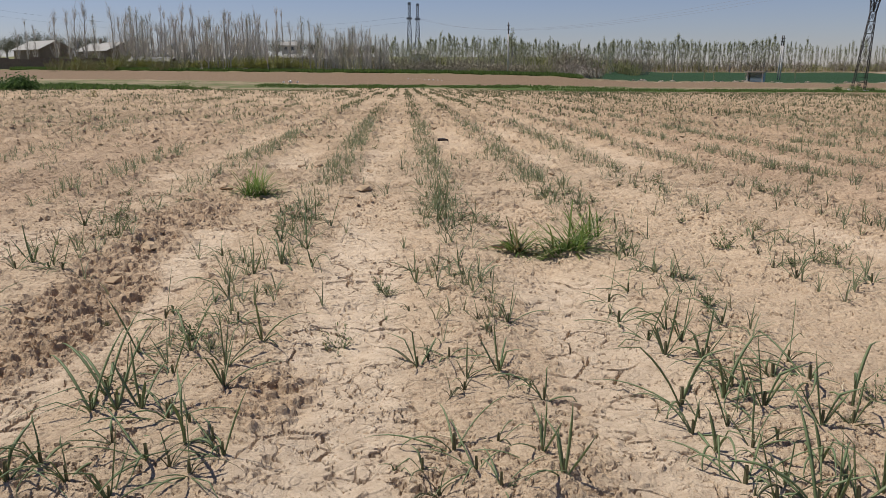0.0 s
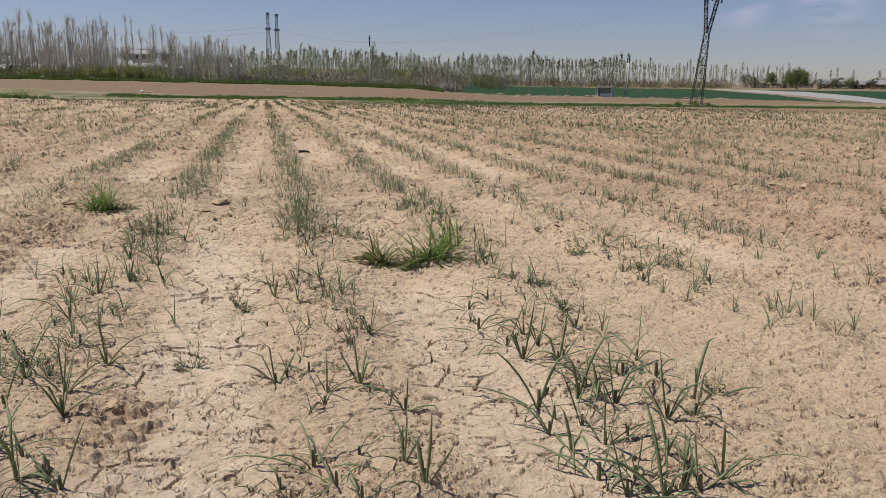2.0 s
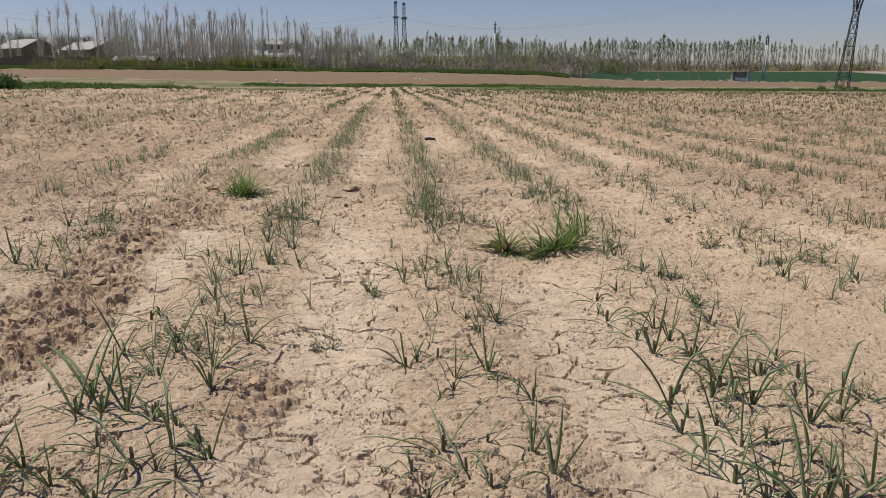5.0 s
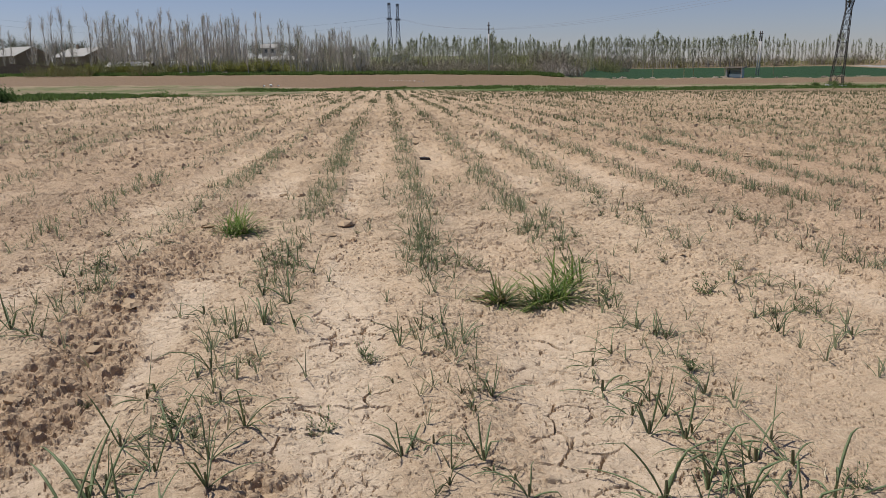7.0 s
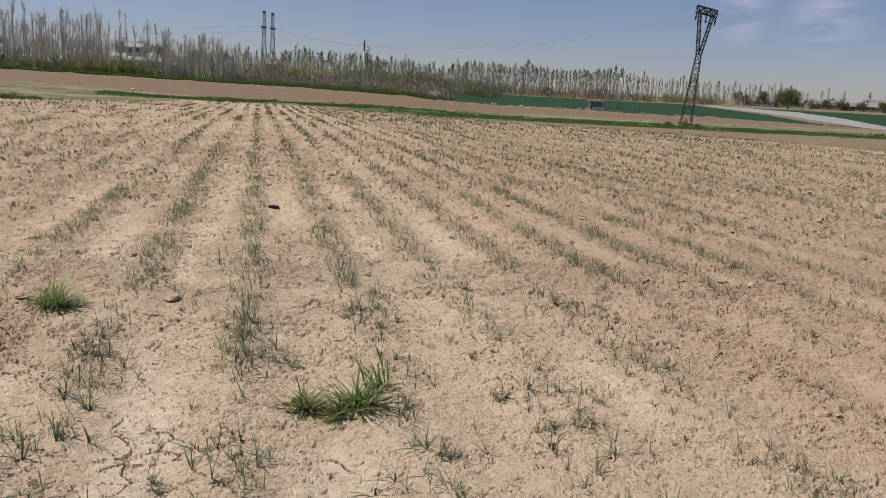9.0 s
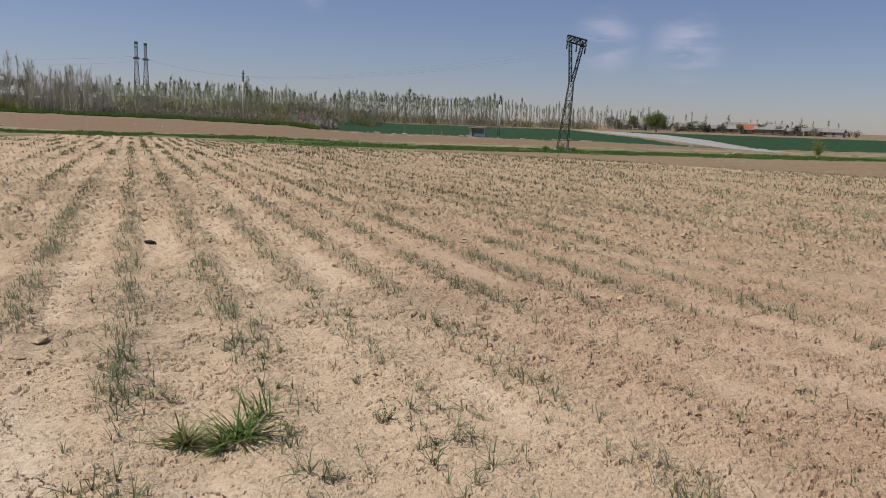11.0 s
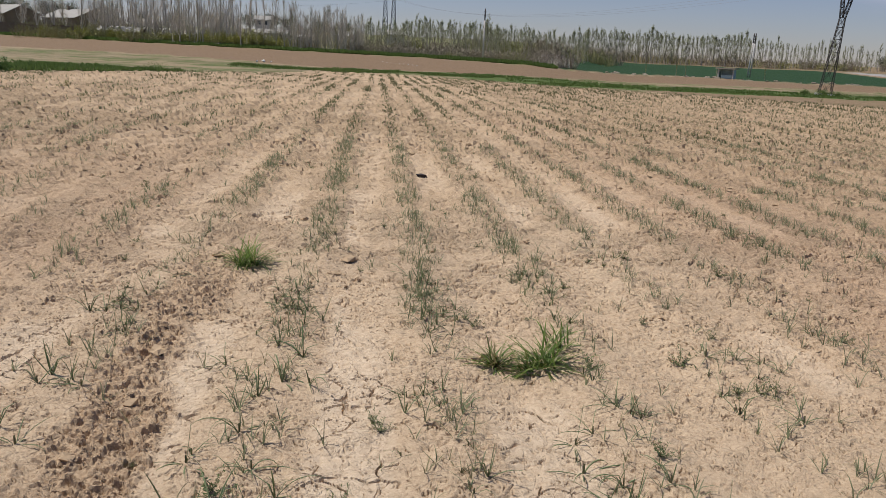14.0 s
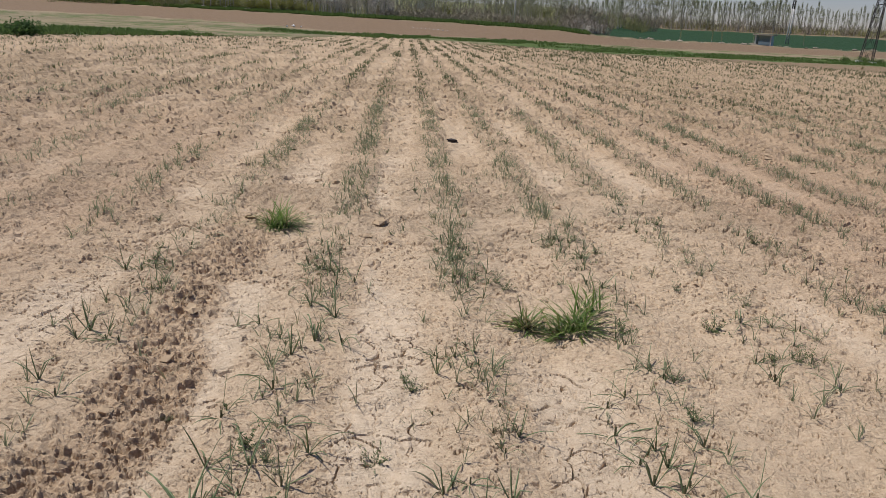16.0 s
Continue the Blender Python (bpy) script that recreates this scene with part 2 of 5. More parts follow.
LEAF_DARK = plain("dark_tree_leaf", (0.10, 0.11, 0.07), (0.15, 0.155, 0.10), 1.0, 0.7, 0, 0, leafy=0.4)
BRUSH = plain("dry_brush", (0.26, 0.225, 0.165), (0.33, 0.29, 0.22), 1.0, 0.9, 0, 0)
BLOSSOM = plain("blossom_twig", (0.34, 0.27, 0.245), (0.45, 0.37, 0.34), 2.0, 0.9, 0, 0)
VERGE = plain("verge_grass", (0.10, 0.165, 0.040), (0.16, 0.225, 0.068), 3.0, 0.8, 0, 0, "World", leafy=0.4)
WEED_DARK = plain("dark_weed_leaf", (0.055, 0.11, 0.03), (0.09, 0.15, 0.045), 3.0, 0.8, 0, 0, "World", leafy=0.4)
STEEL = plain("weathered_steel", (0.055, 0.05, 0.05), (0.10, 0.085, 0.075), 4.0, 0.7, 0.3)
STEEL_FAR = plain("grey_painted_steel", (0.16, 0.18, 0.21), (0.22, 0.24, 0.27), 1.0, 0.6, 0.2)
CONCRETE = plain("pole_concrete", (0.52, 0.49, 0.45), (0.62, 0.59, 0.55), 3.0, 0.85)
INSULATOR = plain("insulator_glass", (0.05, 0.06, 0.06), (0.08, 0.09, 0.09), 8.0, 0.2)
WIRE = plain("wire", (0.20, 0.21, 0.23), (0.25, 0.26, 0.28), 1.0, 0.6, 0.4, 0)
PLASTER = plain("whitewashed_wall", (0.50, 0.47, 0.42), (0.62, 0.59, 0.54), 0.8, 0.9)
OLIVE = plain("olive_tree_leaf", (0.13, 0.165, 0.05), (0.19, 0.22, 0.08), 1.0, 0.7, 0, 0, leafy=0.4)
MUD_PALE = plain("pale_mud_wall", (0.33, 0.29, 0.24), (0.43, 0.39, 0.33), 0.7, 0.95)
MUD = plain("mud_plaster_wall", (0.23, 0.18, 0.125), (0.31, 0.245, 0.175), 0.7, 0.95)
SLATE = plain("pale_asbestos_roof", (0.29, 0.278, 0.257), (0.40, 0.385, 0.355), 0.9, 0.85)
RUST = plain("red_metal_roof", (0.36, 0.13, 0.075), (0.45, 0.18, 0.10), 0.8, 0.6)
TIMBER = plain("grey_timber", (0.18, 0.13, 0.095), (0.27, 0.20, 0.145), 2.0, 0.9)
GLASS = plain("window_pane", (0.05, 0.06, 0.07), (0.08, 0.09, 0.10), 1.0, 0.12, 0, 0)
TEAL = plain("teal_painted_board", (0.42, 0.56, 0.54), (0.52, 0.64, 0.61), 2.0, 0.7)
STONE = plain("pale_rubble", (0.33, 0.275, 0.21), (0.44, 0.38, 0.30), 3.0, 0.95)
PLASTIC = plain("white_plastic", (0.72, 0.72, 0.70), (0.82, 0.82, 0.80), 5.0, 0.5)
BLACK = plain("dark_rag", (0.035, 0.03, 0.03), (0.06, 0.05, 0.05), 20.0, 0.9)
STICK = plain("dry_stick", (0.12, 0.075, 0.05), (0.20, 0.13, 0.09), 20.0, 0.9)
STALK = plain("straw", (0.55, 0.45, 0.30), (0.65, 0.55, 0.38), 20.0, 0.8)

# ---- the lie of the land ----
def smooth(a, b, v):
    v = np.clip((v - a) / (b - a), 0, 1)
    return v * v * (3 - 2 * v)


def land(x, y):
    """Height of the land without clods: the field dips a little, then rises to the village."""
    x, y = np.asarray(x, float), np.asarray(y, float)
    z = -(0.45 + 0.006 * np.clip(x, -20, 60)) * smooth(12, 80, y)
    z = z + 0.034 * np.clip(-x - 4, 0, 13) * smooth(9, 22, y) * smooth(70, 42, y)
    left = np.interp(y, [75, 130, 250, 450, 900], [0, 1.65, 4.9, 12, 16])
    right = np.interp(y, [75, 115, 250, 450, 900], [0, 0.1, 2.65, 6, 10])
    k = smooth(0.16, 0.34, x / np.maximum(y, 1))
    return z + left * (1 - k) + right * k


def field_edge(x):
    return np.interp(x, [-60, -20, -15.5, -14.5, -13.2, -12.3, -11.5, -6, 2, 11, 15, 22, 27, 29, 32], [22, 27, 31.5, 36, 43, 51, 64, 80, 79, 73, 63, 54, 41, 28, 8])


def patch_end(x):
    """The far side of the weed patch at the field's left edge."""
    return np.interp(x, [-60, -19, -16, -13.2, -12.2], [38, 41, 46, 50, 52])


def green_near(x):
    return np.interp(x, [-60, 11, 15, 28, 40, 60, 95], [200, 73, 64, 62, 62, 58, 60])


def green_far(x):
    return np.interp(x, [-9, 2, 12, 29, 41, 60, 95], [83.5, 86, 85.5, 82.6, 80, 78, 80])


def plough_near(x):
    return np.interp(x, [-48, -34, -19, -6, 6, 18, 35, 51, 62, 95], [103.6, 101.5, 95, 86, 87, 87, 96, 99, 97, 96])


def plough_far(x):
    return np.interp(x, [-130, -73, -64, -41, -14, 7, 16, 25, 40, 51, 60, 64, 80, 95], [190, 157, 158, 146, 135, 130, 124, 117, 130, 138, 134, 128, 127, 105])


def hashed(ix, iy, seed):
    h = (ix.astype(np.int64) * 374761393 + iy.astype(np.int64) * 668265263 + seed * 1442695041) & 0xFFFFFFFF
    h = ((h ^ (h >> 13)) * 1274126177) & 0xFFFFFFFF
    h = ((h ^ (h >> 16)) * 2246822519) & 0xFFFFFFFF
    return ((h ^ (h >> 15)) & 0xFFFFFF) / float(0x1000000)


def grain(x, y, seed=0):
    """Smooth value noise between -1 and 1, one cell a unit."""
    ix, iy = np.floor(x), np.floor(y)
    fx, fy = x - ix, y - iy
    fx, fy = fx * fx * fx * (fx * (fx * 6 - 15) + 10), fy * fy * fy * (fy * (fy * 6 - 15) + 10)
    a, b, c, d = hashed(ix, iy, seed), hashed(ix + 1, iy, seed), hashed(ix, iy + 1, seed), hashed(ix + 1, iy + 1, seed)
    return 2 * ((a * (1 - fx) + b * fx) * (1 - fy) + (c * (1 - fx) + d * fx) * fy) - 1


def layered(x, y, seed, octaves=4, gain=0.55):
    total, amp = 0, 1.0
    for n in range(octaves):
        total = total + amp * grain(x * 2.03**n + 7.3 * n, y * 2.03**n - 3.1 * n, seed + n)
        amp *= gain
    return total


def cells(x, y, seed):
    """Distances to the nearest and second nearest of scattered points, and the nearest one's own random number."""
    ix, iy = np.floor(x), np.floor(y)
    f1, f2, own = np.full(x.shape, 9.0), np.full(x.shape, 9.0), np.zeros(x.shape)
    for dx in (-1, 0, 1):
        for dy in (-1, 0, 1):
            cx, cy = ix + dx, iy + dy
            d = np.hypot(cx + hashed(cx, cy, seed) - x, cy + hashed(cx, cy, seed + 1) - y)
            near = d < f1
            f2 = np.where(near, f1, np.minimum(f2, d))
            own = np.where(near, hashed(cx, cy, seed + 2), own)
            f1 = np.where(near, d, f1)
    return f1, f2, own


ROW = 0.757          # from crop row to crop row
FIRST = -0.02        # the row in the middle
LEFT_ROWS = [-5.0 - 0.8 * k for k in range(70, 0, -1)] + [-5.0, -4.2, -3.4, -2.6, -1.76, -0.84]
ROW_X = LEFT_ROWS + [FIRST + ROW * k for k in range(110)]
ROW_N = list(range(-len(LEFT_ROWS), 110))


def row_of(x):
    """Which row a place belongs to, with its fraction."""
    return np.interp(x, ROW_X, ROW_N)


def furrow(x, y):
    """0 on a crop row, 1 in the middle of the furrow beside it."""
    n = row_of(x)
    wander = 0.05 * grain(y * 0.22, 0 * y + np.floor(n + 0.5) * 3.7, 90)
    return 0.5 - 0.5 * np.cos(2 * np.pi * (n + wander))


def soil_state(x, y):
    """How crusted, and how freshly broken and damp, the soil of the crop field is."""
    f = furrow(x, y)
    which = np.floor(row_of(x))
    patchy = layered(x * 0.9, y * 0.5, 20, 3)
    crust = smooth(0.35, 0.85, f) * smooth(-0.35, 0.5, patchy + 0.35 * (hashed(which, which * 0, 5) - 0.35))
    crust = np.where(which == -1, np.maximum(crust, smooth(0.3, 0.8, f) * smooth(5.6, 3.8, y) * 0.95), crust)
    crust = np.where(which == 0, np.maximum(crust, smooth(0.2, 0.75, f) * smooth(4.0, 3.4, y) * 0.85), crust)
    edge = 0.12 * layered(x * 3.0, y * 2.0, 64, 2)
    broken = smooth(0.30, 0.12, abs(x + 1.47 + edge)) * smooth(8.5, 5, y)
    broken = np.maximum(broken, 0.8 * smooth(0.22, 0.08, np.hypot((x + 0.6) * 1.3, (y - 2.38) * 0.7) + 0.3 * edge))
    broken = np.maximum(broken, smooth(0.55, 1.1, layered(x * 0.35, y * 0.3, 60, 3)) * smooth(0.3, 0.8, f) * smooth(4.5, 7, y))
    broken = np.maximum(broken, 0.9 * smooth(0.5, 0.1, np.hypot((x - 4.35) / 1.4, (y - 6.3) / 0.5)))
    broken = np.maximum(broken, 0.38 * smooth(1.9, 3.2, x) * smooth(9.5, 6.5, y) * smooth(-0.3, 0.6, layered(x * 1.3, y * 1.3, 67, 3)))
    broken = np.maximum(broken, 0.55 * smooth(-1.9, -2.5, x) * smooth(16, 10, y) * smooth(-0.25, 0.5, layered(x * 1.1, y * 0.9, 69, 3)))
    return f, crust * (1 - broken), broken


def pits(x, y, size, seed, lo, hi, squeeze=0.75):
    """Ragged little hollows between crumbs: 0 on top, 1 at the bottom."""
    wx, wy = x / size, y / (size * squeeze)
    n = grain(wx, wy, seed) + 0.55 * grain(wx * 2.1 + 5, wy * 2.1, seed + 1) + 0.3 * grain(wx * 4.3, wy * 4.3 + 9, seed + 2)
    return smooth(lo, hi, n)


def cracks(x, y, size, seed, width, squeeze=0.75):
    """Thin wandering drying cracks: 1 along their bottoms."""
    wx, wy = x / size, y / (size * squeeze)
    n = grain(wx, wy, seed) + 0.5 * grain(wx * 2.1 + 5, wy * 2.1, seed + 1) + 0.22 * grain(wx * 4.7, wy * 4.7 + 9, seed + 2)
    return smooth(width, width * 0.15, np.abs(n))


def crumbs_of(x, y, size, seed):
    """Angular crumbs: each one's own height, and 1 in the gaps between them."""
    wx, wy = x + 0.45 * size * grain(x / size, y / size, seed + 7), y + 0.45 * size * grain(x / size, y / size, seed + 8)
    f1, f2, own = cells(wx / size, wy / (size * 0.8), seed)
    return own, f2 - f1


def lumps(x, y, size, seed, share):
    """Rounded crumbs that lie on the soil, a share (0 to 1) of the places taken: their height in crumb sizes."""
    wx, wy = x + 0.3 * size * grain(x / size * 1.7, y / size * 1.7, seed + 7), y + 0.3 * size * grain(x / size * 1.7, y / size * 1.7, seed + 8)
    f1, _, own = cells(wx / size, wy / (size * 0.85), seed)
    r = 0.30 + 0.30 * hashed(np.floor(own * 4096), np.floor(own * 977), seed + 5)
    return np.where(own < share, 0.45 * r * np.sqrt(np.clip(1 - (f1 / r) ** 2, 0, 1)), 0.0)


def relief(x, y, far):
    """Clods, crumbs and drying cracks of the crop field. far: metres from the near end of the field."""
    f, crust, broken = soil_state(x, y)
    z = 0.026 * (1 - f) + 0.010 * layered(x * 2.6, y * 2.2, 11, 3) + 0.0045 * layered(x * 9, y * 9, 14, 3)
    tilth = 0.25 + 0.3 * smooth(1.4, 2.6, x) + 0.75 * smooth(-0.5, 0.5, layered(x * 3.1, y * 3.1, 44, 2))
    rough = (tilth * (1 - 0.85 * crust) + 0.3 * broken) * (1 + 0.7 * smooth(3.5, 8, y) + 0.4 * smooth(1.4, 3.0, x))
    here = layered(x * 4.3, y * 4.3, 57, 2)
    whole = 1 - broken
    close = smooth(6.0, 3.8, far)
    # wide plates of crust, parted by deep cracks; finer cracks across them
    own, gap = crumbs_of(x, y, 0.17, 9)
    z = z - 0.024 * smooth(0.05, 0.016, gap) * smooth(0.25, 0.7, crust) * smooth(-0.1, 0.35, layered(x * 6, y * 6, 53, 2)) * whole
    z = z + 0.006 * (own - 0.5) * crust * smooth(0.0, 0.1, gap)
    own, gap = crumbs_of(x, y, 0.075, 27)
    z = z - 0.008 * close * smooth(0.08, 0.03, gap) * whole * (0.35 + 0.5 * crust) * smooth(0.2, 0.5, layered(x * 9, y * 9, 63, 2))
    # short drying cracks and little scarps
    z = z - 0.018 * cracks(x, y, 0.085, 230, 0.085, 0.6) * smooth(0.10, 0.45, layered(x * 12, y * 12, 233, 2)) * whole * (0.5 + 0.5 * tilth)
    z = z - 0.009 * close * cracks(x, y, 0.045, 240, 0.11, 0.6) * smooth(0.15, 0.5, layered(x * 17, y * 17, 243, 2)) * np.minimum(rough, 1.1)
    z = z - 0.008 * close * cracks(x, y, 0.030, 236, 0.20) * smooth(0.35, 0.7, layered(x * 19, y * 19, 237, 2)) * whole
    further = smooth(2.6, 4.5, far) * (1 + 0.9 * smooth(1.2, 2.6, x))
    z = z - further * 0.011 * cracks(x, y, 0.13, 260, 0.14, 0.6) * smooth(0.05, 0.4, layered(x * 8.5, y * 8.5, 263, 2)) * (1 - 0.5 * crust)
    z = z - further * 0.006 * pits(x, y, 0.13, 270, 0.62, 0.85, 0.5) * (1 - 0.7 * crust)
    z = z - smooth(7, 12, far) * 0.035 * cracks(x, y, 0.26, 280, 0.16, 0.6) * smooth(0.0, 0.4, layered(x * 3.4, y * 3.4, 283, 2))
    own, gap = crumbs_of(x, y, 0.046, 12)
    z = z + 0.007 * (0.25 + 0.75 * close) * (own - 0.5) * np.minimum(rough, 1.3) * smooth(0.0, 0.18, gap) * smooth(-0.3, 0.4, here)
    z = z + 0.005 * np.minimum(rough + 0.2, 1.2) * layered(x * 15, y * 18, 51, 2) + 0.0036 * rough * layered(x * 24, y * 30, 49, 2) + close * (0.0020 * rough * layered(x * 62, y * 62, 47, 2) + 0.0007 * layered(x * 140, y * 140, 48, 2))
    z = z - 0.008 * np.minimum(rough, 1.0) * pits(x, y, 0.060, 210, 0.80, 0.95, 0.55)
    z = z + 0.0016 * smooth(6, 16, far) * np.minimum(far, 25) * (hashed(np.floor(x * 9000), np.floor(y * 9000), 91) - 0.5) * (1 - 0.6 * crust) * (1 - 0.4 * broken)
    # loose crumbs and clods, thickest in the freshly broken furrow
    loose = smooth(-0.1, 0.7, layered(x * 1.9, y * 1.9, 66, 3)) * (1 - 0.85 * crust)
    near = smooth(7.5, 5.0, far)
    z = z + close * 0.026 * lumps(x, y, 0.026, 301, 0.02 + 0.22 * loose + 0.6 * broken)
    z = z + near * (0.045 + 0.025 * broken) * lumps(x, y, 0.048, 311, 0.01 + 0.10 * loose + 0.62 * broken)
    z = z - near * 0.019 * broken * pits(x, y, 0.055, 250, 0.25, 0.6)
    z = z + smooth(3.5, 6.0, far) * 0.055 * lumps(x, y, 0.085, 321, 0.08 + 0.28 * loose + 0.4 * broken)
    z = z + smooth(7.0, 12.0, far) * 0.10 * lumps(x, y, 0.17, 331, 0.06 + 0.22 * loose)
    # coarser clods away from the watered end
    own, gap = crumbs_of(x, y, 0.115, 15)
    k = smooth(3.2, 6.5, far) * (0.5 + 0.5 * tilth)
    z = z + k * (0.014 * (own - 0.5) * smooth(0.0, 0.2, gap) - 0.021 * smooth(0.20, 0.06, gap) * smooth(0.0, 0.5, here))
    own, gap = crumbs_of(x, y, 0.26, 18)
    k = smooth(8, 16, far)
    z = z + k * (0.045 * (own - 0.5) * smooth(0.0, 0.3, gap) - 0.045 * smooth(0.25, 0.08, gap))
    return z * (1 + 0.25 * smooth(8, 30, far))


def ground_height(x, y, far=0.0):
    x, y = np.atleast_1d(np.asarray(x, float)), np.atleast_1d(np.asarray(y, float))
    far = np.hypot(x, y)
    crop = smooth(1.5, 0.0, y - field_edge(x))
    z = land(x, y)
    on = crop > 0.001
    if on.any():
        # fine clods only where the walk looks; the field behind it stays plain
        turn = np.degrees(np.arctan2(x[on] + 0.15, y[on] - 0.4))
        seen = smooth(-48, -42, turn) * smooth(63, 59, turn) * smooth(0.6, 1.2, far[on])
        z[on] += crop[on] * (seen * relief(x[on], y[on], far[on]) + (1 - seen) * 0.015)
    plough = smooth(-0.5, 0.5, y - plough_near(x)) * smooth(0.5, -0.5, y - plough_far(x))
    z = z + plough * 0.03 * layered(x * 0.9, y * 1.4, 71, 3)
    stub = (1 - crop) * (1 - plough)
    z = z + stub * 0.07 * layered(x * 0.7, y * 0.9, 74, 3)
    bank = np.exp(-((y - plough_far(x) - 2.2) / 1.1) ** 2)
    return z + bank * (0.14 + 0.05 * layered(x * 0.45, y * 0.45, 77, 2))


def ground_at(x, y):
    return float(ground_height(x, y)[0])


def build_ground():
    """One sheet out to the horizon; its rings and spokes lie close together where the field is passed nearest."""
    step, whole = 0.1, 1000
    fine = -41.0 + step * np.arange(whole + 1)
    rest = np.arange(fine[-1] + 5.0, 328.0, 6.0)
    rings = [0.02, 0.3, 0.7, 1.0, 1.25]
    while rings[-1] < 4.2:
        rings.append(rings[-1] * 1.0030)
    while rings[-1] < 8.5:
        rings.append(rings[-1] * 1.0032)
    split = len(rings)
    for end, ratio in ((10, 1.0045), (25, 1.007), (100, 1.013)):
        while rings[-1] < end:
            rings.append(rings[-1] * ratio)
    while rings[-1] < 4200:
        rings.append(rings[-1] * 1.035)
    close = np.radians(np.concatenate([fine, rest]))
    wide = np.radians(np.concatenate([fine[::2], rest]))
    r = np.array(rings)
    xs = -0.15 + np.concatenate([np.outer(r[:split], np.sin(close)).ravel(), np.outer(r[split:], np.sin(wide)).ravel()])
    ys = 0.4 + np.concatenate([np.outer(r[:split], np.cos(close)).ravel(), np.outer(r[split:], np.cos(wide)).ravel()])
    z = ground_height(xs, ys)
    verts = np.stack([xs, ys, z], 1)

    def band(first, rows, cols):
        i, j = np.meshgrid(np.arange(rows - 1), np.arange(cols), indexing="ij")
        k = (j + 1) % cols
        return first + np.stack([i * cols + k, (i + 1) * cols + k, (i + 1) * cols + j, i * cols + j], -1).reshape(-1, 4)

    nc, nw = len(close), len(wide)
    start = split * nc
    quads = np.concatenate([band(0, split, nc), band(start, len(r) - split, nw)])
    # the seam where every second spoke ends
    a, b = (split - 1) * nc, start
    j = np.arange(whole // 2)
    tris = np.concatenate([np.stack(t, 1) for t in ((a + 2 * j, a + 2 * j + 1, b + j), (a + 2 * j + 1, a + 2 * j + 2, b + j + 1), (a + 2 * j + 1, b + j + 1, b + j))])
    j = np.arange(nw - whole // 2 - 1)
    seam = np.stack([a + (whole + j + 1) % nc, b + (whole // 2 + j + 1) % nw, b + whole // 2 + j, a + whole + j], 1)
    quads = np.concatenate([quads, seam, np.array([[a, b, b + nw - 1, a + nc - 1]])])
    me = bpy.data.meshes.new("ground")
    me.vertices.add(len(verts))
    me.vertices.foreach_set("co", verts.ravel().astype(np.float32))
    me.loops.add(quads.size + tris.size)
    me.loops.foreach_set("vertex_index", np.concatenate([quads.ravel(), tris.ravel()]).astype(np.int32))
    count = len(quads) + len(tris)
    me.polygons.add(count)
    me.polygons.foreach_set("loop_start", np.concatenate([np.arange(0, quads.size, 4), quads.size + np.arange(0, tris.size, 3)]).astype(np.int32))
    me.polygons.foreach_set("loop_total", np.concatenate([np.full(len(quads), 4), np.full(len(tris), 3)]).astype(np.int32))
    me.update(calc_edges=True)
    me.polygons.foreach_set("use_smooth", np.zeros(count, dtype=bool))
    # what grows or lies on the land, by plan
    _, crust, broken = soil_state(xs, ys)
    jag = 1.2 * layered(xs * 0.5, ys * 0.5, 81, 3)
    crop = smooth(0.6, -0.6, ys - field_edge(xs) + 0.5 * jag)
    beyond = 1 - crop
    plough = smooth(-0.4, 0.4, ys - plough_near(xs) + 0.4 * jag) * smooth(0.4, -0.4, ys - plough_far(xs) + 0.4 * jag) * beyond
    apron = beyond * smooth(19, 21, xs) * smooth(0.4, -0.4, ys - green_near(xs) + jag)
    weeds_left = beyond * smooth(-12.0, -12.6, xs) * smooth(1.2, -1.2, ys - patch_end(xs) + jag)
    strip = beyond * smooth(-0.8, 0.8, ys - green_near(xs) + jag) * smooth(0.8, -0.8, ys - green_far(xs) + jag) * smooth(-12, -9, xs)
    strip = np.maximum(strip, beyond * smooth(-15, -12, xs) * smooth(6, 3, xs) * smooth(1.6, 0, abs(ys - 80.5 + jag)))
    after = smooth(0.2, 1.0, ys - plough_far(xs))
    wheel = xs / np.maximum(ys, 1)
    film_left = np.interp(ys, [90, 98, 165, 241, 300], [88, 91, 120, 143, 160])
    film_right = np.interp(ys, [90, 98, 165, 203, 229, 241, 300], [90, 96, 134, 152, 152, 148, 160])
    film = smooth(-0.5, 0.5, xs - film_left) * smooth(0.5, -0.5, xs - film_right) * smooth(94, 97, ys) * smooth(243, 238, ys)
    margin = smooth(-9, -7.5, xs - film_left - 0.02 * ys) * smooth(0.5, -0.5, xs - film_left) * smooth(105, 150, ys) * smooth(252, 244, ys)
    corn = after * smooth(0.205, 0.215, wheel) * smooth(262, 256, ys + 0.12 * xs) * (1 - film) * (1 - margin)
    verge = after * (1 - corn) * (1 - film) * smooth(9, 6, ys - plough_far(xs)) * smooth(95, 85, xs)
    far_green = after * (1 - corn) * (1 - film) * (1 - margin) * (0.7 - 0.55 * smooth(0.18, 0.24, wheel))
    stubble = beyond * (1 - plough) * (1 - after) * (1 - 0.85 * apron)
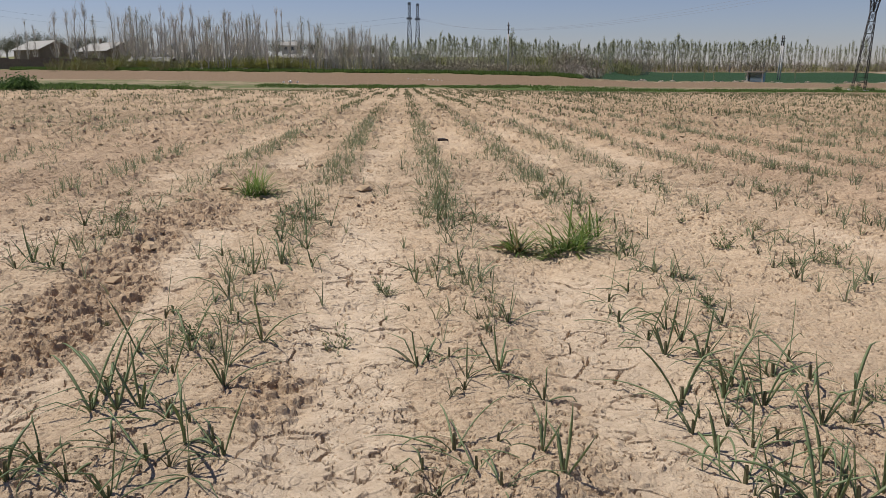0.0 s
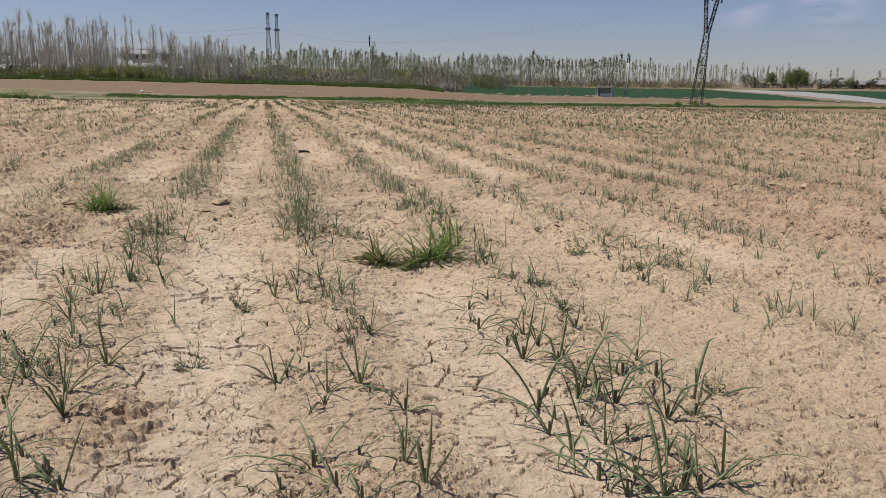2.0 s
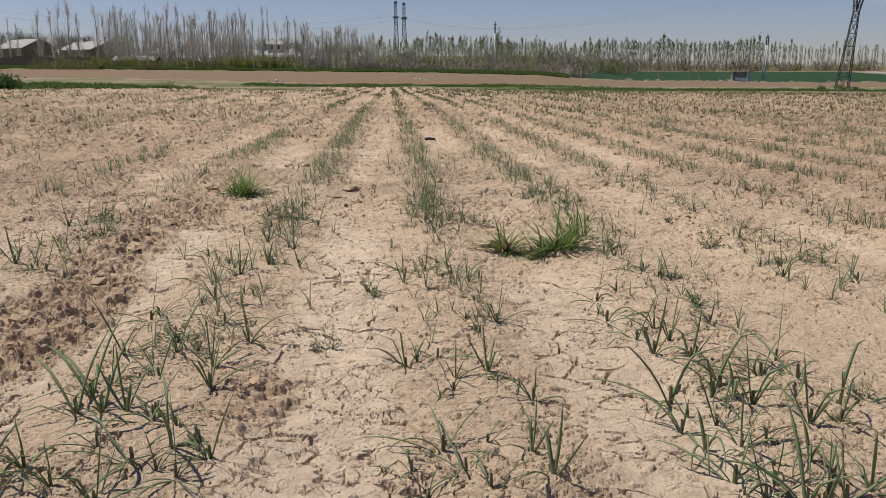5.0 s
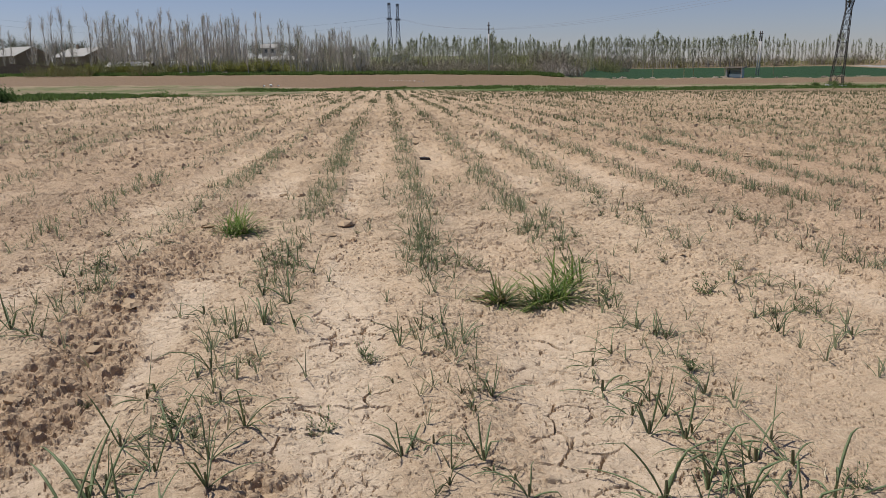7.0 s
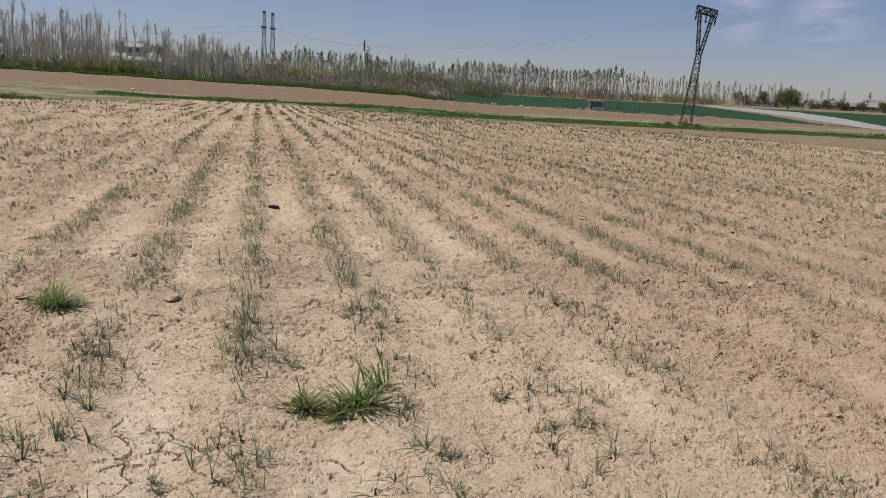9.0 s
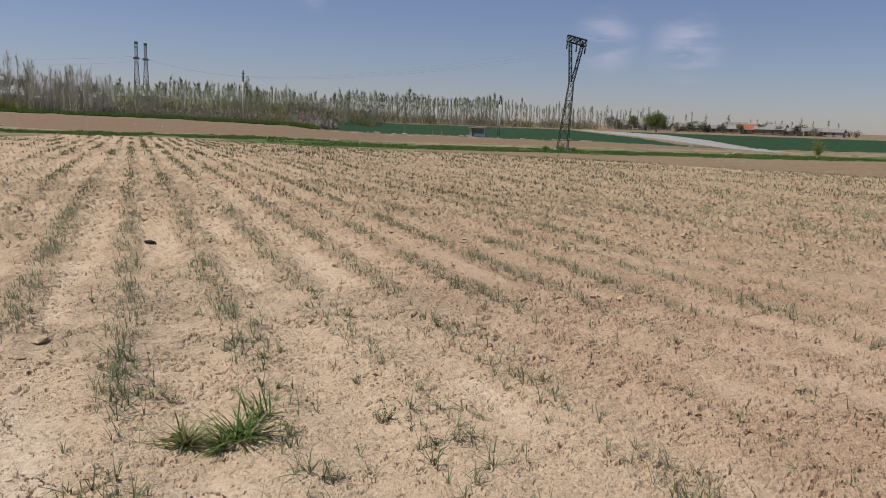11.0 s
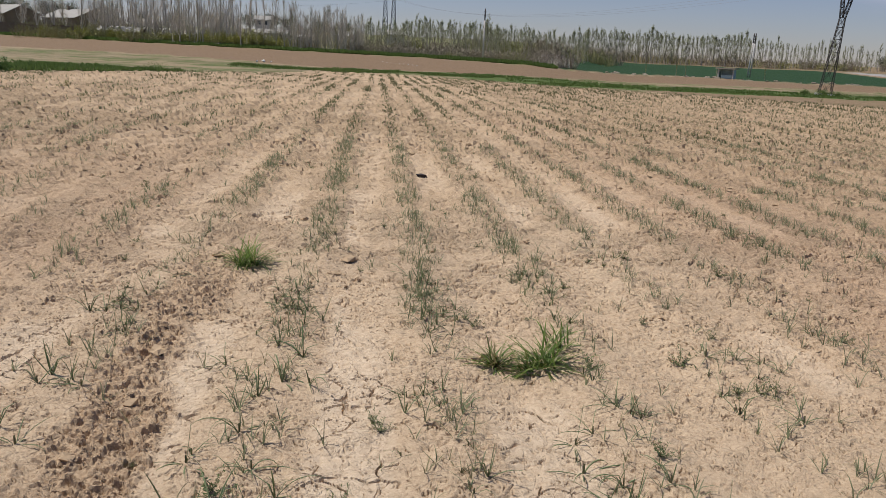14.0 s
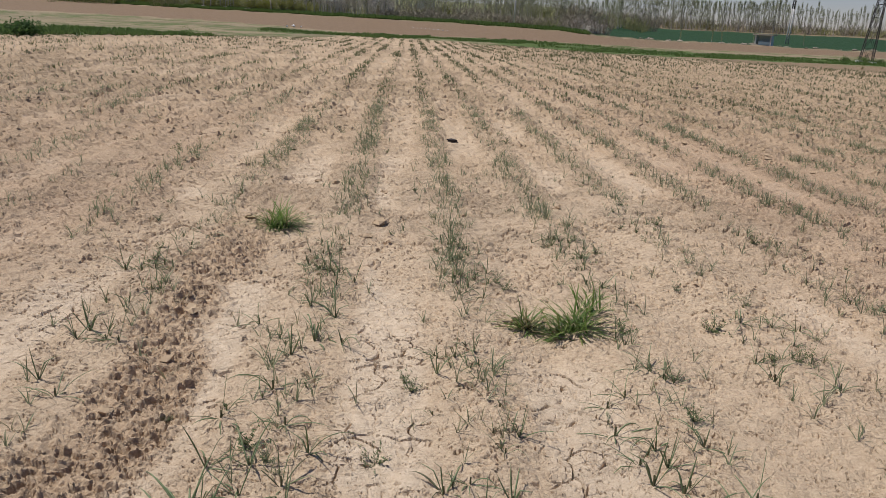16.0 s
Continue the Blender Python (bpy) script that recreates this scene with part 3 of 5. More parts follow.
    named = {
        "tilth": crop * np.clip((1 - 0.9 * crust) * (0.35 + 0.65 * smooth(3.5, 7, ys)) * (0.55 + 0.45 * smooth(-0.4, 0.5, layered(xs * 2.1, ys * 2.1, 44, 2))) * (1 - 0.5 * broken) + 0.1 * broken, 0, 1),
        # far litter, plus a right-hand term that paints in the clods' gap shade
        "crust": crop * np.maximum(crust * (1 - 0.65 * smooth(6, 11, ys)), 0.32 * (1 - broken) * smooth(10, 6, ys)), "litter_and_shade": crop * np.clip(0.8 * smooth(7, 20, ys) * (0.35 + 0.65 * smooth(-0.5, 0.5, layered(xs * 0.9, ys * 0.35, 111, 3))) + 0.5 * smooth(2.5, 7, xs) * smooth(4.0, 9, ys), 0, 1), "damp_and_brown": crop * np.clip(np.clip(broken, 0, 1) * (0.25 + 0.45 * smooth(1.2, 2.5, xs)) + 0.65 * smooth(1.3, 3.6, xs) * smooth(24, 10, ys) + 0.35 * smooth(-1.8, -3.0, xs) * smooth(20, 9, ys), 0, 1), "plough": np.maximum.reduce([plough, apron * 0.9, after * (1 - corn) * (1 - film) * (0.6 + 0.3 * smooth(0.18, 0.24, wheel))]), "stubble": stubble * (0.78 + 0.22 * smooth(-0.5, 0.5, layered(xs * 0.12, ys * 0.5, 95, 3))),
        "green": np.clip(np.maximum.reduce([weeds_left, strip, verge, far_green, 0.75 * stubble * smooth(-0.1, 0.55, layered(xs * 0.08, ys * 0.7, 97, 3))]), 0, 1), "corn": corn, "film": film,
    }
    for name, values in named.items():
        layer = me.attributes.new(name, "FLOAT", "POINT")
        layer.data.foreach_set("value", values.astype(np.float32))
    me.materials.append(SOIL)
    ob = new("ground", me)
    return tagged(ob, "dry cracked loess field with furrows, ploughed strip and grass verges", "ground", kind="structure")


build_ground()

# ---- building kit ----
def mesh_from(name, verts, faces, material, flat=True):
    me = bpy.data.meshes.new(name)
    me.from_pydata([tuple(v) for v in verts], [], [tuple(f) for f in faces])
    if not flat:
        me.polygons.foreach_set("use_smooth", np.ones(len(me.polygons), dtype=bool))
    me.materials.append(material)
    return me


class Soup:
    """Gathers simple solids into one mesh."""

    def __init__(self):
        self.v, self.f = [], []

    def tube(self, path, radii, sides=3, squash=1.0, twist=0.0, cap=False):
        """A tapered limb along a path; a radius of 0 closes it in a point."""
        start, count = len(self.v), len(path)
        path = [Vector(p) for p in path]
        for n, (p, r) in enumerate(zip(path, radii)):
            way = (path[min(n + 1, count - 1)] - path[max(n - 1, 0)]).normalized()
            side = way.cross(Vector((0.31, 0.17, 1.0) if abs(way.z) < 0.9 else (1.0, 0.2, 0.0))).normalized()
            up = side.cross(way)
            for k in range(sides):
                a = 2 * math.pi * k / sides + twist
                self.v.append(p + r * (math.cos(a) * side + squash * math.sin(a) * up))
        for n in range(count - 1):
            for k in range(sides):
                a, b = start + n * sides + k, start + n * sides + (k + 1) % sides
                self.f.append((a, b, b + sides, a + sides))
        if cap:
            self.f.append(tuple(start + (count - 1) * sides + k for k in range(sides)))
            self.f.append(tuple(start + sides - 1 - k for k in range(sides)))
        return self

    def box(self, cx, cy, cz, sx, sy, sz, m=None, bevel=0.0):
        """A box about its middle; bevel shaves its upright edges."""
        start = len(self.v)
        hx, hy, hz = sx / 2, sy / 2, sz / 2
        b = min(bevel, hx * 0.9, hy * 0.9)
        ring = [(-hx + b, -hy), (hx - b, -hy), (hx, -hy + b), (hx, hy - b), (hx - b, hy), (-hx + b, hy), (-hx, hy - b), (-hx, -hy + b)] if b else [(-hx, -hy), (hx, -hy), (hx, hy), (-hx, hy)]
        n = len(ring)
        for z in (-hz, hz):
            for x, y in ring:
                p = Vector((cx + x, cy + y, cz + z))
                self.v.append(m @ p if m else p)
        self.f.append(tuple(start + n - 1 - k for k in range(n)))
        self.f.append(tuple(start + n + k for k in range(n)))
        for k in range(n):
            self.f.append((start + k, start + (k + 1) % n, start + n + (k + 1) % n, start + n + k))
        return self

    def beam(self, a, b, w):
        """A square steel angle from a to b."""
        return self.tube([a, b], [w * 0.7, w * 0.7], 4, 1.0, math.pi / 4, True)

    def quad(self, a, b, c, d):
        start = len(self.v)
        self.v += [Vector(p) for p in (a, b, c, d)]
        self.f.append((start, start + 1, start + 2, start + 3))
        return self

    def tri(self, a, b, c):
        start = len(self.v)
        self.v += [Vector(p) for p in (a, b, c)]
        self.f.append((start, start + 1, start + 2))
        return self

    def lump(self, centre, size, rng, rough=0.25):
        """A small rounded, uneven lump."""
        start = len(self.v)
        rings = ((0.0, -0.75), (0.75, -0.55), (1.0, 0.1), (0.65, 0.7), (0.0, 0.95))
        sides = 6
        for r, h in rings:
            for k in range(sides if r else 1):
                a = 2 * math.pi * k / sides + rng.random() * 0.5
                j = 1 + rough * (rng.random() * 2 - 1)
                self.v.append(Vector((centre[0] + size[0] * r * j * math.cos(a), centre[1] + size[1] * r * j * math.sin(a), centre[2] + size[2] * h * j)))
        for k in range(sides):
            n = (k + 1) % sides
            self.f.append((start, start + 1 + n, start + 1 + k))
            for ring in (0, 1):
                a, b = start + 1 + ring * sides, start + 1 + (ring + 1) * sides
                self.f.append((a + k, a + n, b + n, b + k))
            self.f.append((start + 1 + 2 * sides + k, start + 1 + 2 * sides + n, start + 1 + 3 * sides))
        return self

    def mesh(self, name, material, flat=True):
        return mesh_from(name, self.v, self.f, material, flat)


def part(name, soup, material, parent, label="", flat=True):
    """One mesh under a thing or under a part."""
    ob = new(name, soup.mesh(name, material, flat) if isinstance(soup, Soup) else soup)
    ob.parent = parent
    return tagged(ob, label)


def thing(name, label, category, group="", at=None):
    ob = new(name)
    ob.empty_display_size = 0.05
    if at is not None:
        ob.matrix_world = at
    return tagged(ob, label, category, group)


def solid(name, soup, material, label, category, group="", kind="", flat=True):
    return tagged(new(name, soup.mesh(name, material, flat)), label, category, group, kind)

# ---- onions ----
def onion_leaf(rng, length, lean, droop, heading, width):
    """A hollow leaf: rises, then bends over; flattened, tapering to a tip."""
    soup, path, radii = Soup(), [], []
    x = z = 0.0
    bend = lean
    steps = 7
    side = Vector((math.cos(heading), math.sin(heading), 0))
    drift = Vector((-math.sin(heading), math.cos(heading), 0)) * (rng.random() - 0.5) * 0.6
    kink = rng.randint(3, 9)
    for n in range(steps + 1):
        u = n / steps
        path.append(side * x + drift * (u * u * length) + Vector((0, 0, z - 0.012)))
        radii.append(width * (0.75 + 0.5 * u if u < 0.4 else 0.92 * (1 - ((u - 0.4) / 0.6) ** 2.2) + 0.08))
        bend += droop / steps * (0.4 + 1.6 * u) + (0.7 if n == kink else 0)
        x += math.sin(bend) * length / steps
        z += math.cos(bend) * length / steps
    return soup.tube(path, radii, 4, 0.5, heading)


def onion_variant(seed, size, leaves, wilt=0.0, lying=0.3):
    rng = random.Random(seed)
    plant = thing("onion_plant", "young blue-green onion plant with thin bent leaves in dry soil", "onion", "onion plants in the rows")
    stem = Soup().tube([(0, 0, -0.02), (0, 0, 0.012), (0.001, 0, 0.03 * size / 0.14)], [0.0048, 0.0044, 0.0036], 5)
    part("stem", stem, ONION_DRY, plant, "pale reddish stem")
    spin = rng.random() * 6.28
    for n in range(leaves):
        heading = spin + n * (2.2 + 1.6 * rng.random())
        length = size * rng.uniform(0.55, 1.35)
        flop = rng.random() < lying
        lean = rng.uniform(0.6, 1.25) if flop else rng.uniform(0.05, 0.6)
        droop = rng.uniform(0.2, 0.9) if flop else rng.choice((rng.uniform(-0.2, 0.8), rng.uniform(0.8, 2.6)))
        soup = onion_leaf(rng, length, lean, droop, heading, rng.uniform(0.0021, 0.0043) * (size / 0.15) ** 0.5)
        part("leaf", soup, ONION_DRY if rng.random() < wilt else ONION, plant, flat=False)
    return plant


ONION_KINDS = [onion_variant(100 + n, *spec) for n, spec in enumerate((
    (0.19, 6), (0.185, 7), (0.17, 5), (0.17, 6, 0.2, 0.5), (0.14, 5, 0.3), (0.19, 5, 0.0, 0.55), (0.13, 5, 0.4), (0.16, 7, 0.15), (0.115, 4, 0.7, 0.5), (0.12, 4, 0.8), (0.17, 3), (0.155, 6, 0.3, 0.7)))]
onion_used = set()


def plant_onion(x, y, kind, turn, scale=1.0):
    m = pose(x, y, ground_at(x, y), 0, 0, turn) @ Matrix.Scale(scale, 4)
    if kind not in onion_used:
        onion_used.add(kind)
        ONION_KINDS[kind].matrix_world = m
        return
    copy_thing(ONION_KINDS[kind], m)


# the plants that stand nearest, row by row: x, y
ROW_LEFT = [(-1.05, 3.07), (-1.06, 3.18), (-1.04, 1.97), (-1.0, 2.03), (-0.92, 1.96), (-1.0, 2.3), (-1.0, 2.4), (-0.94, 2.3), (-0.88, 2.1), (-1.02, 2.71), (-0.99, 2.5), (-0.88, 2.55), (-0.88, 2.73), (-0.8, 2.23), (-0.79, 2.04), (-0.73, 2.11), (-0.69, 1.99), (-0.75, 2.6), (-0.72, 2.44), (-0.68, 2.15), (-0.64, 2.07), (-0.69, 2.82), (-0.8, 3.02), (-0.82, 1.91), (-0.88, 2.29), (-0.89, 3.3), (-0.92, 3.22), (-0.8, 3.37), (-0.87, 3.67), (-0.76, 3.33), (-0.94, 3.82), (-1.08, 4.05), (-0.78, 3.82), (-0.65, 3.81), (-0.71, 4.15), (-0.85, 4.29), (-0.65, 4.72), (-0.75, 4.9), (-0.81, 4.9), (-0.95, 5.0)]
ROW_FAR_LEFT = [(-1.84, 4.88), (-1.92, 4.88), (-1.81, 4.96), (-2.02, 4.89), (-1.67, 3.76), (-1.84, 3.87), (-1.73, 3.77), (-1.87, 3.78), (-1.9, 5.05), (-1.8, 4.3), (-1.72, 3.2), (-1.85, 3.35)]
ROW_MIDDLE = [(-0.22, 1.98), (-0.22, 2.58), (-0.13, 2.62), (-0.14, 2.35), (-0.15, 2.07), (-0.19, 1.88), (-0.11, 1.98), (-0.05, 2.11), (-0.07, 1.89), (-0.0, 2.52), (0.01, 2.81), (0.08, 2.94), (-0.02, 2.95), (0.07, 2.42), (0.09, 2.33), (0.06, 1.93), (0.04, 2.06), (-0.09, 2.49), (-0.24, 3.12), (-0.2, 3.68), (-0.21, 3.5), (-0.12, 3.68), (-0.12, 3.37), (-0.03, 3.72), (-0.02, 3.58), (0.04, 3.49), (0.09, 3.57), (0.03, 3.17)]
ROW_RIGHT = [(0.46, 3.01), (0.49, 2.78), (0.58, 2.89), (0.59, 2.77), (0.5, 2.65), (0.59, 2.6), (0.77, 2.91), (0.59, 2.39), (0.6, 2.33), (0.81, 2.54), (0.72, 2.44), (0.8, 2.4), (0.83, 2.25), (0.54, 2.32), (0.49, 2.17), (0.42, 2.06), (0.5, 2.06), (0.61, 2.25), (0.42, 1.91), (0.49, 1.89), (0.69, 2.13), (0.61, 1.98), (0.45, 1.84), (0.52, 1.82), (0.61, 1.84), (0.43, 2.31), (0.4, 2.15), (0.78, 2.16), (0.67, 1.86), (0.57, 1.84)]
ROW_SECOND = [(0.48, 3.22), (0.57, 3.29), (0.75, 3.54), (0.79, 3.44), (0.83, 3.44), (0.7, 3.95), (0.72, 3.84), (1.34, 3.92), (1.31, 3.7), (1.31, 3.5), (1.59, 3.9), (1.74, 4.14), (1.42, 4.16), (1.59, 4.15), (1.57, 3.68), (1.56, 3.4), (1.37, 5.06), (1.45, 5.88), (1.51, 5.87), (2.15, 5.11), (2.24, 4.55)]
rng = random.Random(7)
for places, kinds, low, high in ((ROW_LEFT, (0, 1, 2, 3, 5, 7, 10, 11), 0.8, 1.1), (ROW_FAR_LEFT, (2, 3, 4, 7, 11), 0.8, 1.05), (ROW_MIDDLE, (0, 2, 3, 4, 8, 9, 10, 11), 0.7, 1.0), (ROW_RIGHT, (0, 1, 2, 3, 5, 7, 11), 0.85, 1.12), (ROW_SECOND, (2, 3, 4, 6, 7, 8, 10, 11), 0.8, 1.05)):
    for x, y in places:
        plant_onion(x, y, rng.choice(kinds), rng.uniform(0, 360), rng.uniform(low, high))
        if rng.random() < 0.2:
            plant_onion(x + rng.gauss(0, 0.035), y + rng.uniform(0.02, 0.10), rng.choice((4, 6, 8, 9, 10)), rng.uniform(0, 360), rng.uniform(0.7, 1.0))

# how thickly the nearer rows are grown: row, then from, to and share
STRETCHES = {
    -2: ((3.0, 4.4, 0.45), (4.4, 5.3, 0.6), (5.3, 8.0, 0.25), (8.0, 12.0, 0.8), (12, 16, 0.4)),
    -1: ((2.3, 4.9, 0.75), (4.9, 8.2, 0.8), (8.2, 9.0, 0.3), (9.0, 14.8, 1.1), (14.8, 17, 0.5)),
    0: ((2.3, 4.4, 0.5), (4.4, 9.2, 1.0), (9.2, 11.5, 0.35), (11.5, 14.5, 0.9)),
    1: ((2.6, 4.4, 0.5), (4.4, 9.6, 0.85), (9.6, 12, 0.35), (12, 15, 0.7)),
    2: ((3.0, 4.6, 0.6), (4.6, 6.6, 0.3), (6.6, 9, 0.4), (9, 14, 0.8)),
    3: ((3.4, 5.2, 0.35), (5.2, 7, 0.3), (7, 13, 0.95)),
    4: ((5, 6.2, 0.3), (6.2, 9.2, 1.1), (9.2, 13, 0.5)),
    5: ((5.5, 6.3, 0.3), (6.3, 13, 1.15)),
    6: ((6, 7, 0.5), (7, 10, 1.05)),
}


def thickness(n, y):
    """The share of places along a row that carry a plant."""
    fine = 0.75 + 0.9 * noise.noise((n * 3.1, y * 1.3, 8.0))
    for y0, y1, share in STRETCHES.get(n, ()):
        if y0 <= y < y1:
            return share * fine
    long = noise.noise((n * 5.3, y * 0.16, 2.0)) + 0.5 * noise.noise((n * 2.3, y * 0.55, 5.0))
    return (0.46 if n >= 0 else 0.44 if y < 9 else 0.28) * fine + 0.95 * long


def row_places(rng, y0, y1, per_metre, n0, n1, scatter=0.07):
    """Places along the crop rows between two depths."""
    found = []
    for n in range(n0, n1 + 1):
        middle = ROW_X[n - ROW_N[0]]
        for _ in range(int(per_metre * (y1 - y0))):
            y = rng.uniform(y0, y1)
            stray = 3.5 if rng.random() < 0.07 else 1.0
            x = middle + rng.gauss(0, scatter) * stray + 0.05 * noise.noise((n * 1.7, y * 0.3, 1.0))
            if -0.64 * y < x < 1.65 * y + 0.3 and rng.random() < thickness(n, y):
                found.append((x, y))
    return found


# single plants a little further on
for x, y in row_places(rng, 4.4, 5.8, 36, -2, 1):
    if not (0.1 < x < 0.75 and 3.75 < y < 4.6):
        plant_onion(x, y, rng.choice((2, 3, 4, 4, 6, 6, 7, 7, 8, 9, 10, 11)), rng.uniform(0, 360), rng.uniform(0.7, 1.05))
for n, ob in enumerate(ONION_KINDS):
    if n not in onion_used:
        plant_onion(2.4 + 0.1 * n, 5.2, n, 30 * n)


def leaf_batch(places, rng, tall, leaves, sides, steps, width, spread=0.5):
    """Many small plants in one mesh, for the rows further off."""
    verts, faces = [], []
    heights = ground_height([p[0] for p in places], [p[1] for p in places])
    for (x, y), z in zip(places, heights):
        s = rng.uniform(0.6, 1.15) * tall
        spin = rng.random() * 6.28
        for n in range(leaves):
            a = spin + n * 2.4 + rng.uniform(-0.5, 0.5)
            lean, curl, w = rng.uniform(0.03, spread), rng.uniform(0.1, 2.0), width * rng.uniform(0.7, 1.2)
            ca, sa = math.cos(a), math.sin(a)
            start = len(verts)
            px = pz = 0.0
            for k in range(steps):
                u = k / steps
                ww = w * (1 - 0.6 * u * u)
                verts.append((x + ca * px - sa * ww, y + sa * px + ca * ww, z + pz - 0.01))
                verts.append((x + ca * px + sa * ww, y + sa * px - ca * ww, z + pz - 0.01))
                t = lean + curl * u
                px += math.sin(t) * s / steps
                pz += math.cos(t) * s / steps
            verts.append((x + ca * px, y + sa * px, z + pz - 0.01))
            for k in range(steps - 1):
                b = start + 2 * k
                faces.append((b, b + 1, b + 3, b + 2))
            b = start + 2 * (steps - 1)
            faces.append((b, b + 1, b + 2))
    return verts, faces


def onion_stuff(name, places, rng, material, *spec):
    v, f = leaf_batch(places, rng, *spec)
    ob = new(name, mesh_from(name, v, f, material, False))
    return tagged(ob, "rows of young blue-green onion plants in dry furrowed soil", "onion rows", kind="stuff")


rng = random.Random(11)
near = [p for p in row_places(rng, 2.6, 5.8, 44, -6, 9) if p[0] > 1.9 or p[0] < -2.2 or (p[1] > 5 and p[0] > 1.15)]
near += [p for p in row_places(rng, 2.6, 4.4, 38, -2, 3, 0.11) if not 0.1 < p[0] < 0.36 or p[1] > 4.2]
near += row_places(rng, 4.4, 5.8, 34, -3, 3, 0.10)
near += row_places(rng, 5.8, 7.4, 66, -6, 9, 0.085)
near += row_places(rng, 7.4, 16, 62, -14, 30, 0.08)
onion_stuff("onion_rows", near[::5] + near[1::5] + near[2::5] + near[3::5], rng, CROP_MID, 0.135, 5, 1, 3, 0.0024, 0.95)
onion_stuff("onion_rows", near[4::5], rng, FAR_STRAW, 0.10, 5, 1, 3, 0.0024, 1.1)
middle = [p for p in row_places(rng, 16, 36, 36, -26, 60, 0.085) if p[1] < field_edge(p[0])]
onion_stuff("onion_rows", middle[::3] + middle[1::3], rng, FAR_CROP, 0.12, 4, 1, 2, 0.0055)
onion_stuff("onion_rows", middle[2::3], rng, FAR_STRAW, 0.10, 4, 1, 2, 0.0055)
distant = [p for p in row_places(rng, 36, 80, 18, -56, 62, 0.11) if p[1] < field_edge(p[0])]
onion_stuff("onion_rows", distant[::3] + distant[1::3], rng, FAR_CROP, 0.13, 4, 1, 1, 0.015)
onion_stuff("onion_rows", distant[2::3], rng, FAR_STRAW, 0.12, 4, 1, 1, 0.017)


# ---- grass tufts and weeds ----
def blade(soup, rng, base, length, lean, droop, heading, width):
    side, across = Vector((math.cos(heading), math.sin(heading), 0)), Vector((-math.sin(heading), math.cos(heading), 0))
    x = z = 0.0
    steps, bend, start = 5, lean, len(soup.v)
    for n in range(steps):
        u = n / steps
        p = Vector(base) + side * x + Vector((0, 0, z))
        w = width * (1 - 0.7 * u * u)
        soup.v += [p - across * w, p + across * w]
        bend += droop / steps * (0.3 + 1.5 * u)
        x += math.sin(bend) * length / steps
        z += math.cos(bend) * length / steps
    soup.v.append(Vector(base) + side * x + Vector((0, 0, max(z, 0.004))))
    for n in range(steps - 1):
        b = start + 2 * n
        soup.f.append((b, b + 1, b + 3, b + 2))
    b = start + 2 * (steps - 1)
    soup.f.append((b, b + 1, b + 2))


def grass_tuft(name, x, y, label, green, dry, size, spread, flop, seed, toward=None):
    rng = random.Random(seed)
    tuft = thing(name, label, "grass", "", pose(x, y, ground_at(x, y) - 0.005))
    for count, material, tag in ((green, GRASS, ""), (dry, STRAW, "pale dry blades")):
        soup = Soup()
        for _ in range(count):
            a = rng.uniform(0, 6.28) if toward is None or rng.random() < 0.45 else rng.gauss(toward, 0.6)
            r = spread * math.sqrt(rng.random())
            b = rng.uniform(0, 6.28)
            lean = rng.uniform(0.05, 0.7) + flop * rng.random() ** 0.8
            blade(soup, rng, (r * math.cos(b), r * math.sin(b), 0), size * rng.uniform(0.5, 1.15), lean, rng.uniform(0.2, 1.4), a, rng.uniform(0.0028, 0.0058))
        if count:
            part("tussock", soup, material, tuft, tag, False)
    return tuft


grass_tuft("grass_tuft", -1.29, 6.0, "dense dark green grass tuft with a few dry blades", 190, 30, 0.30, 0.08, 1.1, 1)
grass_tuft("grass_tuft", 0.27, 4.08, "small yellow-green grass tuft with dry blades", 55, 50, 0.19, 0.035, 0.95, 2)
grass_tuft("grass_tuft", 0.53, 4.06, "lush green grass tuft leaning to one side", 150, 12, 0.26, 0.065, 1.1, 3)
grass_tuft("grass_tuft", 0.44, 4.0, "flattened dark green grass lying over the soil", 50, 10, 0.21, 0.05, 1.45, 4, math.pi)
grass_tuft("grass_tuft", 0.64, 4.28, "upright blue-green grass tuft", 36, 4, 0.21, 0.06, 0.45, 5)


def weed_variant(seed, size):
    """A low feathery weed: a rosette of finely cut leaves."""
    rng = random.Random(seed)
    soup = Soup()
    for n in range(11):
        a, lean = n * 0.6 + rng.uniform(-0.3, 0.3), rng.uniform(0.35, 1.4)
        length = size * rng.uniform(0.5, 1.1)
        side = Vector((math.cos(a) * math.sin(lean), math.sin(a) * math.sin(lean), math.cos(lean)))
        soup.tube([Vector((0, 0, -0.004)), side * length], [0.0008, 0.0004], 3)
        for k in range(10):
            at = side * length * (0.2 + 0.08 * k) + Vector((rng.gauss(0, 1), rng.gauss(0, 1), rng.gauss(0, 1))) * size * 0.05
            q = Vector((rng.gauss(0, 1), rng.gauss(0, 1), rng.gauss(0, 0.6))).normalized() * size * rng.uniform(0.06, 0.14)
            w = q.cross(Vector((0.2, 0.3, 1))).normalized() * size * 0.03
            soup.quad(at - q, at + w, at + q, at - w)
    return solid("weed", soup, WEED, "low feathery grey-green weed on dry soil", "weed", "weeds between the rows")


